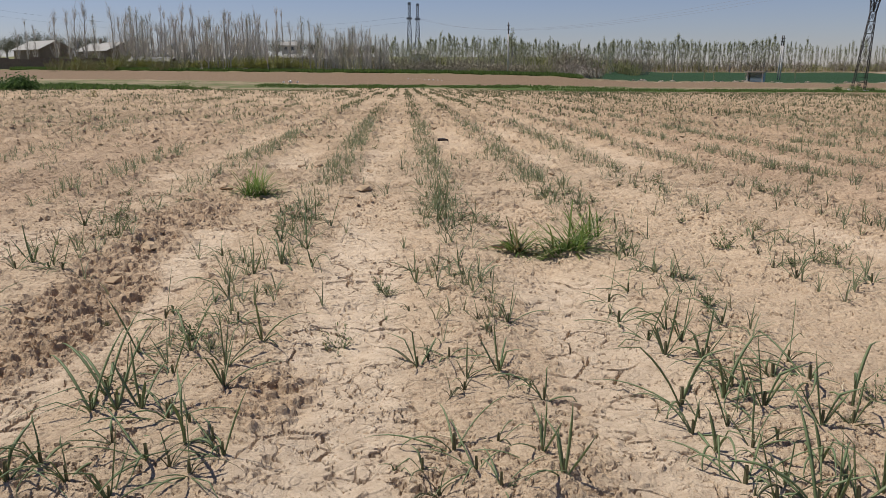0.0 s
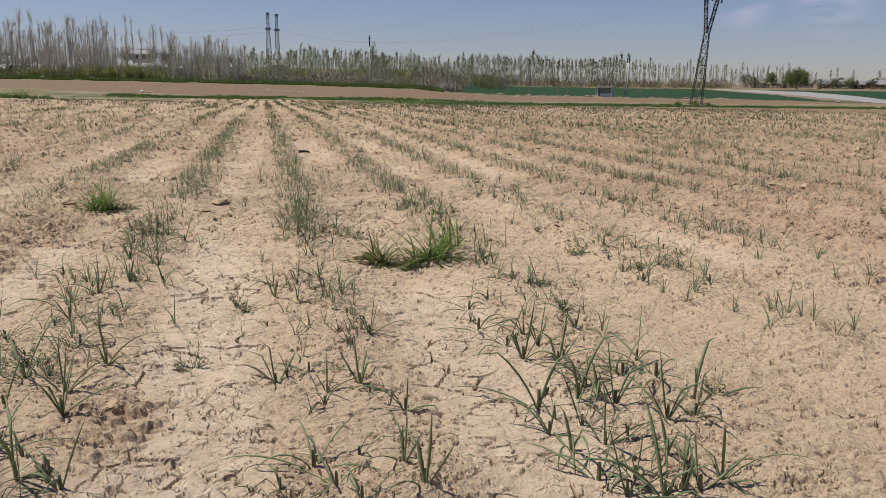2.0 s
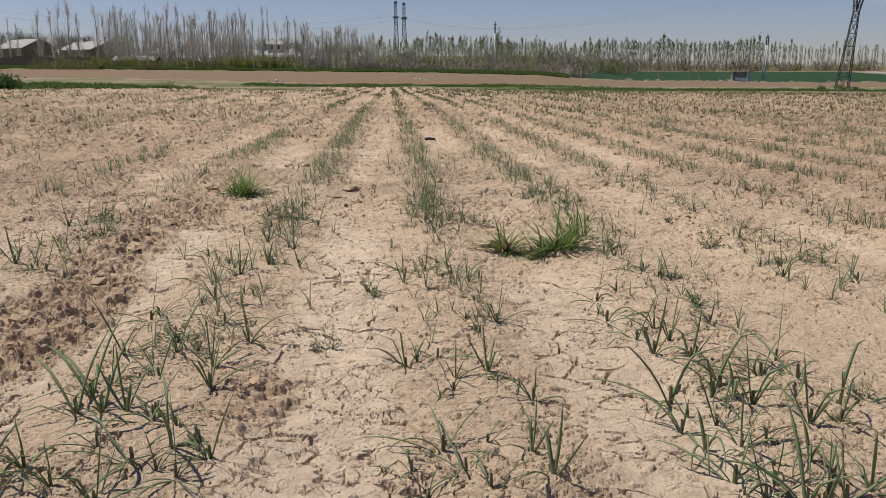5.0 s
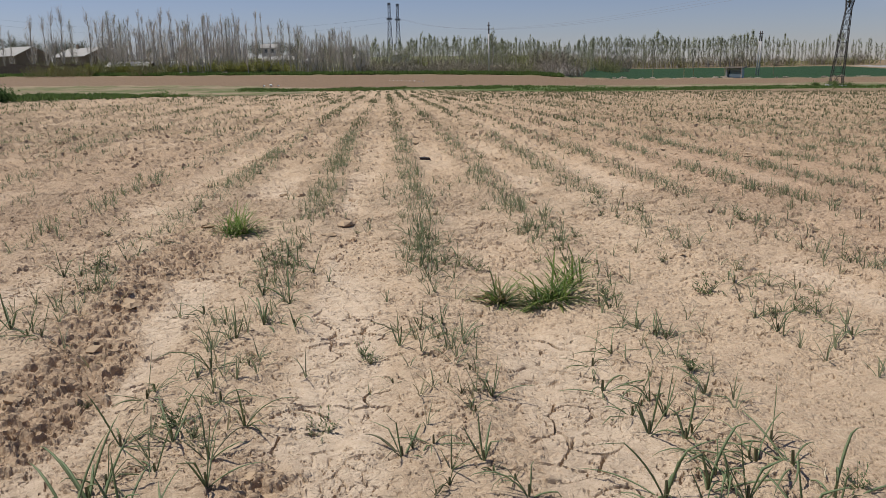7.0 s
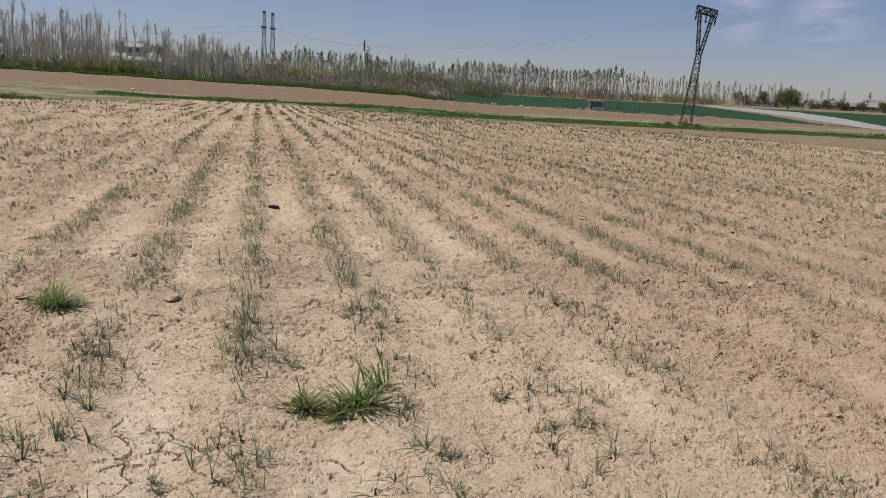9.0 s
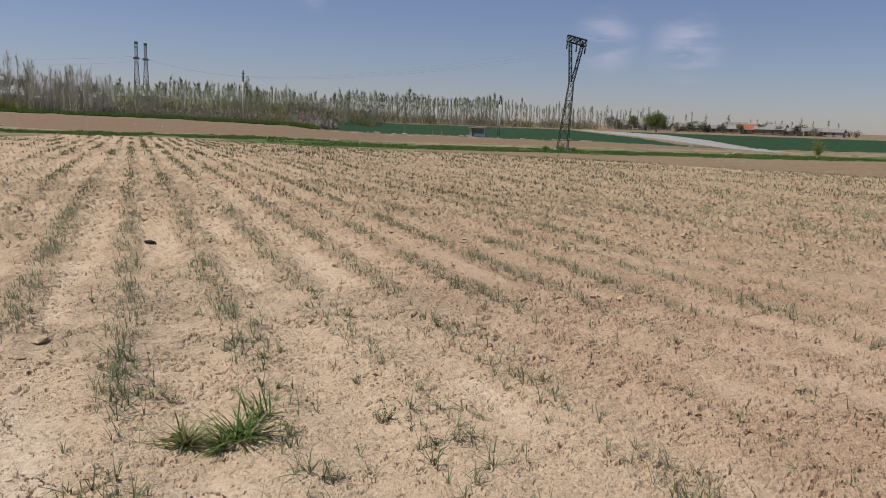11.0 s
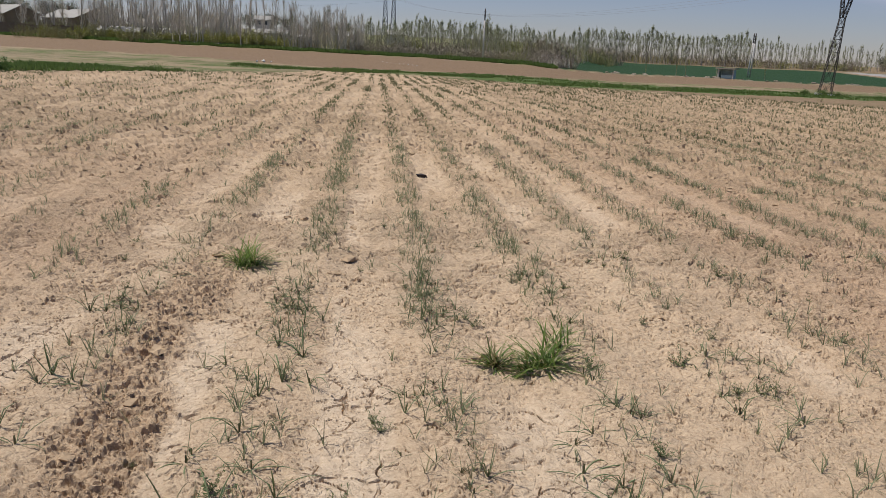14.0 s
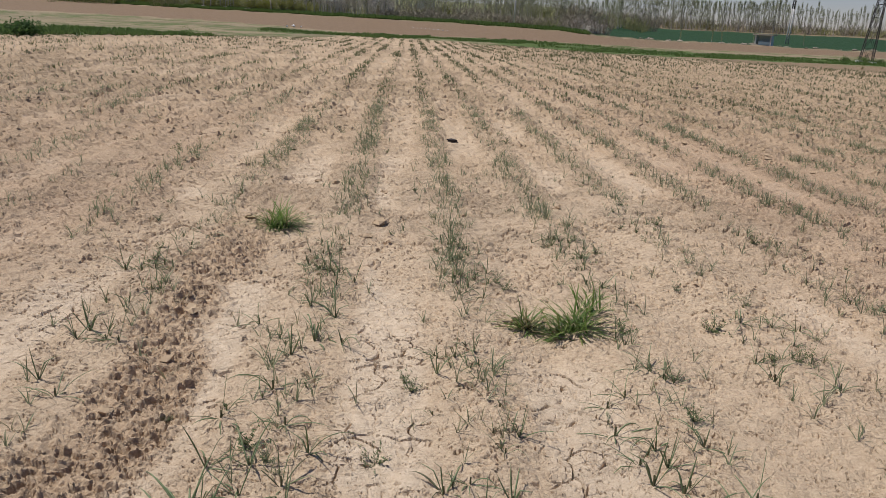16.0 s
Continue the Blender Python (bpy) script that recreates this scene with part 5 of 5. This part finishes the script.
shrub_belt(44, -0.42, -0.10, 160, 178, (0, 1, 1), 0.8, 1.4)
shrub_belt(60, -0.42, -0.10, 146, 158, (1, 1, 1, 2), 0.6, 1.1)
shrub_belt(40, -0.10, 0.10, 150, 170, (0, 0, 1), 0.5, 0.8)
shrub_belt(70, -0.03, 0.20, 135, 146, (0, 0, 0, 0, 1), 0.34, 0.55, 1.9)
shrub_belt(10, 0.19, 0.245, 122, 132, (0, 0, 3), 0.7, 0.95)
shrub_belt(50, 0.10, 0.30, 170, 210, (0, 1, 1), 0.9, 1.4)
shrub_belt(70, 0.24, 0.62, 256, 276, (0, 1, 1), 0.8, 1.25, 1.6)
shrub_belt(30, 0.60, 1.15, 275, 310, (0, 1, 4), 0.7, 1.3)
for t, d, s in ((-0.305, 152, 1.0), (-0.315, 153, 0.9), (-0.205, 143, 0.8), (-0.192, 142, 0.95), (-0.185, 142.5, 1.05), (-0.172, 141.5, 1.0), (-0.12, 140, 0.7), (-0.165, 141, 0.9), (-0.152, 140.5, 1.1), (-0.14, 140, 1.05), (-0.13, 139.5, 0.8), (-0.178, 142, 0.8), (0.045, 160, 1.2), (-0.03, 175, 1.3)):
    set_shrub(2, -0.25 + d * t, d, s)
set_shrub(3, 25.5, 124.5, 1.0, 1.3)
set_shrub(3, 28.0, 126.0, 0.85, 1.3)
set_shrub(1, 21.2, 124.0, 0.85)
set_shrub(2, 88.0, 84.0, 0.95, 0.9)


# ---- round trees ----
def round_tree(x, y, height, width, material, label, seed, leaves=1500, leaf=0.22):
    rng = random.Random(seed)
    tree = thing("tree", label, "tree", "", pose(x, y, ground_at(x, y) - 0.1))
    wood, foliage = Soup(), Soup()
    wood.tube([(0, 0, 0), (0.1, 0, height * 0.3), (0, 0.1, height * 0.55)], [0.05 * height, 0.035 * height, 0.02 * height], 7)
    tips = []
    for n in range(34):
        a, e = rng.uniform(0, 6.28), rng.uniform(-0.15, 1.4)
        r = width / 2 * rng.uniform(0.65, 1.05)
        tip = Vector((r * math.cos(a) * math.cos(e), r * math.sin(a) * math.cos(e), height * 0.5 + height * 0.5 * math.sin(e) * rng.uniform(0.8, 1.05)))
        root = Vector((0, 0, height * rng.uniform(0.22, 0.5)))
        wood.tube([root, root.lerp(tip, 0.5) + Vector((0, 0, 0.05 * height)), tip], [0.012 * height, 0.008 * height, 0.003 * height], 4)
        tips.append((root, tip))
    for _ in range(leaves):
        root, tip = rng.choice(tips)
        p = root.lerp(tip, rng.uniform(0.45, 1.05)) + Vector((rng.gauss(0, 1), rng.gauss(0, 1), rng.gauss(0, 1))) * 0.06 * width
        d = Vector((rng.gauss(0, 1), rng.gauss(0, 1), rng.gauss(0, 1))).normalized() * leaf
        k = d.cross(Vector((rng.gauss(0, 1), rng.gauss(0, 1), rng.gauss(0, 1)))).normalized() * leaf * 0.6
        foliage.quad(p - d, p + k, p + d, p - k)
    part("trunk", wood, BARK, tree, flat=False)
    part("crown", foliage, material, tree)
    return tree


round_tree(188, 258, 7.0, 10.5, OLIVE, "broad round green tree before the village", 1, 6500, 0.2)
round_tree(180, 262, 5.8, 6.0, LEAF, "round green tree before the village", 2, 1400)
for n, (t, d, h, w) in enumerate(((-0.46, 330, 10, 10), (-0.44, 340, 11, 13), (-0.415, 335, 9.5, 11), (-0.475, 345, 9, 10), (-0.39, 350, 10, 12), (-0.36, 345, 9, 10), (-0.33, 360, 8, 10), (-0.495, 340, 9, 11), (-0.43, 345, 10, 12), (-0.52, 340, 9, 11), (-0.375, 340, 9, 11), (-0.155, 330, 8.5, 13), (-0.13, 340, 8, 9), (-0.11, 345, 7, 10), (-0.20, 350, 7, 10), (-0.24, 350, 7, 10), (-0.28, 355, 6, 9), (-0.07, 330, 6, 9), (-0.04, 330, 6, 9))):
    round_tree(d * t, d, h, w, LEAF_DARK, "dark round tree on the slope behind the houses", 10 + n, 2400, 0.17)
for n, (t, d, h, w) in enumerate(((0.648, 300, 5.5, 7), (0.86, 330, 5, 7), (0.94, 335, 6, 8), (1.01, 320, 5, 9), (0.80, 330, 5, 6), (0.71, 330, 5, 7), (0.66, 285, 4.5, 5), (0.735, 290, 4.5, 7), (0.79, 280, 4, 6), (0.815, 285, 4.5, 6), (0.85, 278, 4, 5), (0.885, 276, 4, 6), (0.925, 275, 4.5, 5), (0.965, 268, 4, 6), (1.0, 270, 4.5, 5))):
    round_tree(d * t, d, h, w, (LEAF_DARK, LEAF)[n % 2], "round tree among village houses", 40 + n, 1500, 0.16)
rng = random.Random(43)


# ---- houses ----
def house(name, x, y, turn, width, depth, eaves, ridge, wall, roof, label, windows=(), door=None, chimney=False, flat_roof=False, group=""):
    """A small house: walls with openings let in, a gabled roof that overhangs, gable ends. The ridge runs along its width."""
    ob = thing(name, label, "house", group, pose(x, y, ground_at(x, y) - 0.15, 0, 0, turn))
    w, d = width / 2, depth / 2
    body = Soup().box(0, 0, eaves / 2, width, depth, eaves)
    if not flat_roof:
        for s in (-1, 1):
            body.tri((s * w, -d * s, eaves), (s * w, d * s, eaves), (s * w, 0, ridge))
    part("wall", body, wall, ob)
    cover = Soup()
    if flat_roof:
        cover.box(0, 0, eaves + 0.12, width + 0.5, depth + 0.5, 0.24)
    else:
        over = 0.45
        drop = (ridge - eaves) * over / d
        for s in (-1, 1):
            a, b = Vector((-w - over, s * (d + over), eaves - drop)), Vector((w + over, s * (d + over), eaves - drop))
            c, e = Vector((w + over, 0, ridge)), Vector((-w - over, 0, ridge))
            up = Vector((0, 0, 0.09))
            quad = (a, b, c, e) if s < 0 else (b, a, e, c)
            cover.quad(*[p + up for p in quad])
            cover.quad(*[p for p in reversed(quad)])
            n = len(quad)
            for k in range(n):
                p, q = quad[k], quad[(k + 1) % n]
                cover.quad(p, q, q + up, p + up)
    part("roof", cover, roof, ob)
    for wx, wz, ww, wh in windows:
        frame_part = part("window", Soup().box(wx, -d - 0.02, wz, ww + 0.16, 0.08, wh + 0.16), PLASTER, ob, "white window frame")
        part("pane", Soup().box(wx, -d - 0.066, wz, ww, 0.02, wh), GLASS, frame_part, "dark pane")
        part("window_sill", Soup().box(wx, -d - 0.1, wz - wh / 2 - 0.1, ww + 0.3, 0.18, 0.06), PLASTER, frame_part)
    if door:
        part("door", Soup().box(door[0], -d - 0.03, door[2] / 2, door[1], 0.08, door[2]), TIMBER, ob, "dark wooden door")
    if chimney:
        part("chimney", Soup().box(w * 0.4, 0.3, ridge + 0.25, 0.5, 0.5, 1.1), MUD, ob)
    return ob


house("farm_house", -82.0, 190, 142, 11.0, 8.0, 4.0, 5.9, MUD, SLATE, "mud-plastered house with pale corrugated gable roof", ((-3, 2.2, 1.2, 1.3), (1, 2.2, 1.2, 1.3)))
house("farm_house", -66.0, 186, 140, 13.0, 8.5, 3.7, 5.5, MUD, SLATE, "long mud-plastered house with pale corrugated roof", ((-2.5, 2.0, 1.1, 1.2), (2.0, 2.0, 1.1, 1.2)), chimney=True)
house("barn", -44.5, 166, 4, 17.0, 6.0, 1.5, 2.5, TIMBER, SLATE, "long low barn with pale corrugated roof", ())
house("shed", -49.5, 163, -6, 8.0, 5.0, 1.7, 2.4, TIMBER, SLATE, "small low shed with weathered roof", ())
house("white_house", -34.9, 250, 6, 4.2, 4.2, 5.6, 6.6, PLASTER, SLATE, "white two-storey house on the slope", ((-1.0, 4.6, 0.9, 1.1), (1.0, 4.6, 0.9, 1.1), (0, 2.0, 1.1, 1.1)))
house("white_house", -31.0, 243, -8, 9.0, 5.0, 2.0, 3.0, PLASTER, SLATE, "white low house with pale sloping roof", ((-3, 1.4, 1.2, 1.0), (0, 1.4, 1.2, 1.0), (3, 1.4, 1.2, 1.0)))
house("white_house", -24.8, 246, 65, 7.0, 6.0, 2.2, 3.6, PLASTER, SLATE, "white gabled house below the slope", ((0, 1.4, 1.2, 1.0),))
house("white_house", -47.5, 250, 10, 6.0, 5.0, 3.0, 4.2, PLASTER, SLATE, "small pale house behind the poplars", ((-1, 1.6, 1.0, 1.0),))
house("white_house", -72.0, 260, -5, 7.0, 5.0, 3.0, 4.3, PLASTER, SLATE, "small pale house behind the poplars", ((1, 1.6, 1.0, 1.0),))
house("farm_house", -9.0, 215, 3, 6.0, 5.0, 2.4, 3.4, PLASTER, SLATE, "small pale house behind the poplars", ((0, 1.4, 1.0, 0.9),))
house("shed", -14.5, 160, 0, 3.6, 3.0, 2.2, 2.5, MUD, SLATE, "small grey shed among the trees", ())
house("farm_house", 4.5, 235, 0, 5.0, 5.0, 3.2, 4.4, PLASTER, SLATE, "small white house behind the poplars", ((0, 1.8, 1.0, 0.9),))
for n, (t, d, w, e, r, wall, roof, turn) in enumerate((
        (0.672, 292, 9, 2.2, 4.0, MUD_PALE, SLATE_OLD, 12), (0.695, 288, 8, 2.0, 3.6, MUD, SLATE_OLD, -30), (0.775, 300, 8, 2.3, 3.8, MUD, SLATE_OLD, 20), (0.805, 292, 9, 2.2, 3.8, MUD, SLATE_OLD, -20),
        (0.835, 290, 8, 2.0, 3.4, MUD_PALE, SLATE_OLD, 30), (0.865, 284, 10, 2.2, 3.8, MUD, SLATE_OLD, -15), (0.90, 280, 9, 2.2, 4.4, MUD_PALE, RUST, 18), (0.945, 272, 12, 2.6, 3.8, MUD, SLATE_OLD, -12),
        (0.985, 276, 10, 2.2, 3.6, MUD_PALE, SLATE_OLD, 10), (1.03, 285, 10, 2.4, 3.8, MUD, SLATE_OLD, 25), (1.075, 280, 11, 2.4, 3.9, MUD_PALE, SLATE_OLD, -20), (0.74, 310, 8, 2.2, 3.6, MUD_PALE, SLATE_OLD, -10),
        (0.88, 320, 9, 3.4, 5.2, MUD, SLATE_OLD, 5), (0.96, 318, 9, 3.4, 5.0, MUD_PALE, SLATE_OLD, -25))):
    house("village_house", d * t, d, turn - 38, w, 6.0, e, r, wall, roof, "low village house with red metal roof" if roof is RUST else "low village house with pale corrugated roof", ((-2, 1.3, 1.1, 1.0), (1.6, 1.3, 1.1, 1.0)), None, False, False, "village houses")


def fence(x0, y0, x1, y1, height, label, material, seed, panel=2.5):
    """A board fence: posts and panels of its own."""
    rng = random.Random(seed)
    length = math.hypot(x1 - x0, y1 - y0)
    ob = thing("fence", label, "fence")
    count = int(length / panel)
    turn = math.degrees(math.atan2(y1 - y0, x1 - x0))
    for n in range(count):
        u = (n + 0.5) / count
        x, y = x0 + (x1 - x0) * u, y0 + (y1 - y0) * u
        m = pose(x, y, ground_at(x, y), 0, 0, turn)
        h = height * rng.uniform(0.9, 1.06)
        boards = Soup().box(0, 0, h / 2, panel - 0.04, 0.05, h, None, 0.01)
        part("panel", boards, material, ob).matrix_local = m
        part("post", Soup().box(-panel / 2, 0.07, h / 2, 0.12, 0.12, h + 0.1), TIMBER, ob).matrix_local = m
    return ob


fence(-98, 172, -57, 160, 2.2, "weathered brown board fence along the yard", TIMBER, 1)
fence(-57, 160, -36, 152, 0.8, "low grey board fence beside the barn", TIMBER, 2)


# ---- lattice towers, poles, wires ----
def lattice(soup, levels, leg, brace):
    """Four legs through square levels (centre x, y, z, half width in x, half width in y) with crossed braces."""
    rings = [[Vector((cx + sx * hx, cy + sy * hy, z)) for sx, sy in ((-1, -1), (1, -1), (1, 1), (-1, 1))] for cx, cy, z, hx, hy in levels]
    for a, b in zip(rings, rings[1:]):
        for k in range(4):
            n = (k + 1) % 4
            soup.beam(a[k], b[k], leg)
            soup.beam(a[k], b[n], brace)
            soup.beam(a[n], b[k], brace)
            soup.beam(b[k], b[n], brace)
    return soup


def insulator(parent, at, length):
    soup = Soup()
    steps = 7
    pts, radii = [], []
    for n in range(steps * 2 + 1):
        pts.append(Vector(at) - Vector((0, 0, length * n / (steps * 2))))
        radii.append(0.11 if n % 2 else 0.035)
    part("insulator", soup.tube(pts, radii, 6), INSULATOR, parent, "dark hanging insulator string")


def power_pylon(x, y, turn, lean):
    ob = thing("power_pylon", "dark rusty lattice pylon with forked head and crossbeam", "pylon", "", pose(x, y, ground_at(x, y) - 0.1, 0, lean, turn))
    mast = lattice(Soup(), [(0, 0, z, 0.56 - 0.043 * z, 0.56 - 0.043 * z) for z in (0, 1.5, 3.0, 4.3, 5.5, 6.6, 7.5)], 0.052, 0.029)
    part("mast", mast, STEEL, ob)
    for s in (-1, 1):
        arm = lattice(Soup(), [(s * (0.12 + 0.56 * (z - 7.5) / 4.2), 0, z, 0.14, 0.24) for z in (7.5, 8.4, 9.3, 10.2, 11.0, 11.4)], 0.044, 0.025)
        part("arm", arm, STEEL, ob)
    beam, half, dip = Soup(), 1.02, 0.15

    def on_beam(xx, yy, z):
        return (xx, yy, z - dip * xx)

    for z in (11.4, 12.05):
        for yy in (-0.3, 0.3):
            beam.beam(on_beam(-half, yy, z), on_beam(half, yy, z), 0.07)
    for k in range(7):
        xx = -half + 2 * half * k / 6
        for yy in (-0.3, 0.3):
            beam.beam(on_beam(xx, yy, 11.4), on_beam(xx, yy, 12.05), 0.05)
            if k < 6:
                x2 = xx + 2 * half / 6
                beam.beam(on_beam(xx, yy, 11.4 if k % 2 else 12.05), on_beam(x2, yy, 12.05 if k % 2 else 11.4), 0.06)
        beam.beam(on_beam(xx, -0.3, 12.05), on_beam(xx, 0.3, 12.05), 0.05)
        beam.beam(on_beam(xx, -0.3, 11.4), on_beam(xx, 0.3, 11.4), 0.05)
    part("crossbeam", beam, STEEL, ob)
    for xx in (-0.97, 0.05, 0.97):
        insulator(ob, on_beam(xx, 0, 11.4), 0.8)
    for sx in (-1, 1):
        for sy in (-1, 1):
            part("footing", Soup().box(sx * 0.58, sy * 0.58, 0.1, 0.45, 0.45, 0.5, None, 0.04), CONCRETE, ob, "pale concrete footing")
    return ob


PYLON = (43.0, 75.5)
power_pylon(*PYLON, -20, 4.6)
for n, (dx, dy, w, h) in enumerate(((-0.5, -0.6, 2.6, 0.6), (1.2, -0.4, 2.2, 0.5), (-1.9, 0.1, 2.0, 0.4), (0.3, 0.9, 2.4, 0.5))):
    bush("weed_bush", PYLON[0] + dx, PYLON[1] + dy, w, h, VERGE, "low green weeds round the pylon's foot", "bush", 60 + n, 500, 0.07, TWIG_GREEN)


def tall_tower(x, y, height, label, arms=False):
    ob = thing("lattice_tower", label, "pylon", "", pose(x, y, ground_at(x, y) - 0.2))
    k = height / 20
    levels = [(0, 0, z * k, max(1.05 - 0.045 * z, 0.42), max(1.05 - 0.045 * z, 0.42)) for z in (0, 2.5, 5, 7.5, 9.6, 11.6, 13.4, 15.0)]
    part("mast", lattice(Soup(), levels, 0.15, 0.085), STEEL_FAR, ob)
    part("collar", Soup().box(0, 0, 15.0 * k, 1.7, 1.7, 0.5, None, 0.1), STEEL_FAR, ob)
    part("head", lattice(Soup(), [(0, 0, z * k, 0.36, 0.36) for z in (15.0, 16.6, 18.2, 19.4)], 0.13, 0.08), STEEL_FAR, ob)
    part("cap", Soup().box(0, 0, 19.7 * k, 0.95, 0.95, 0.7, None, 0.1), STEEL_FAR, ob)
    if arms:
        for z, w in ((11.5, 5.5), (14.5, 4.0)):
            arm = Soup().beam((-w / 2, 0, z * k), (w / 2, 0, z * k), 0.14).beam((-w / 2, 0, z * k), (0, 0, (z + 1.2) * k), 0.09).beam((w / 2, 0, z * k), (0, 0, (z + 1.2) * k), 0.09)
            part("arm", arm, STEEL_FAR, ob)
    return ob


tall_tower(1.6, 250, 18.3, "tall grey lattice mast behind the trees")
tall_tower(4.15, 253, 18.0, "tall grey lattice mast behind the trees")
tall_tower(-110.5, 222, 16.5, "grey lattice power pylon with crossarms", True)


def utility_pole(x, y, height, lean, label, material, arms=True):
    ob = thing("utility_pole", label, "pole", "", pose(x, y, ground_at(x, y) - 0.2, 0, lean, 0))
    part("post", Soup().tube([(0, 0, 0), (0, 0, height * 0.78)], [0.13, 0.11], 8, cap=True), material, ob, "pale lower post", False)
    part("top", Soup().tube([(0, 0, height * 0.78), (0, 0, height)], [0.11, 0.09], 8, cap=True), STEEL, ob, "dark upper post", False)
    if arms:
        part("crossarm", Soup().box(0, 0, height - 0.5, 0.5, 0.1, 0.1, None, 0.02), STEEL, ob)
        part("crossarm", Soup().box(0, 0, height - 1.1, 0.4, 0.1, 0.1, None, 0.02), STEEL, ob)
    return ob


utility_pole(16.6, 131.5, 8.2, 0.3, "pale concrete pole with dark top", CONCRETE)
utility_pole(69.4, 148.5, 8.4, 2.6, "leaning pale concrete pole with dark head", CONCRETE)
utility_pole(70.1, 149.0, 8.4, 1.6, "leaning pale concrete pole with dark head", CONCRETE)


def wire(a, b, sag, radius=0.014):
    pts = []
    for n in range(25):
        u = n / 24
        p = Vector(a).lerp(Vector(b), u)
        p.z -= 4 * sag * u * (1 - u)
        pts.append(p)
    return solid("power_cable", Soup().tube(pts, [radius] * 25, 3), WIRE, "thin grey power cable in the sky", "cable", "power cables")


gz = ground_at(*PYLON)
for dx, h in ((-0.1, 10.85), (0.9, 10.6), (1.75, 10.4)):
    wire((PYLON[0] + dx, PYLON[1], gz + h), (4.15 + dx, 253, 18.0), 4.0)
for dz in (17, 18.5):
    wire((1.6, 250, dz), (-110, 222, dz), 4.0)


# ---- roadside hut ----
def field_hut(x, y, turn):
    ob = thing("field_hut", "small open teal wooden hut with a pale overhanging roof", "hut", "", pose(x, y, ground_at(x, y) - 0.05, 0, 0, turn) @ Matrix.Scale(0.84, 4))
    part("roof", Soup().box(0, -0.15, 2.1, 4.1, 2.7, 0.24, None, 0.05), MUD_PALE, ob, "pale flat roof")
    part("back_wall", Soup().box(0, 0.85, 1.0, 3.0, 0.1, 2.0), TEAL, ob)
    for s in (-1, 1):
        part("side_wall", Soup().box(s * 1.5, 0.1, 1.0, 0.1, 1.5, 2.0), TEAL, ob)
        part("post", Soup().box(s * 1.52, -1.1, 1.0, 0.2, 0.2, 2.0), PLASTER, ob, "pale post")
    part("bench", Soup().box(0, 0.5, 0.45, 2.4, 0.45, 0.08).box(-1.0, 0.5, 0.2, 0.1, 0.4, 0.42).box(1.0, 0.5, 0.2, 0.1, 0.4, 0.42), TIMBER, ob)
    part("front_wall", Soup().box(0.2, -0.86, 0.42, 2.4, 0.08, 0.7), TEAL, ob, "teal low front board")
    return ob


field_hut(60.3, 137.0, -40)
for t, d, h in ((0.335, 136, 3.6), (0.375, 136, 3.2), (0.387, 137, 3.0), (0.428, 139, 3.2), (0.492, 140, 3.4)):
    set_poplar(4, -0.25 + d * t, d, h, 0.9, 40 * d)

for kind in sorted(set(range(len(SHRUBS))) - shrub_used):
    set_shrub(kind, 200.0 + 6 * kind, 290.0, 0.9)
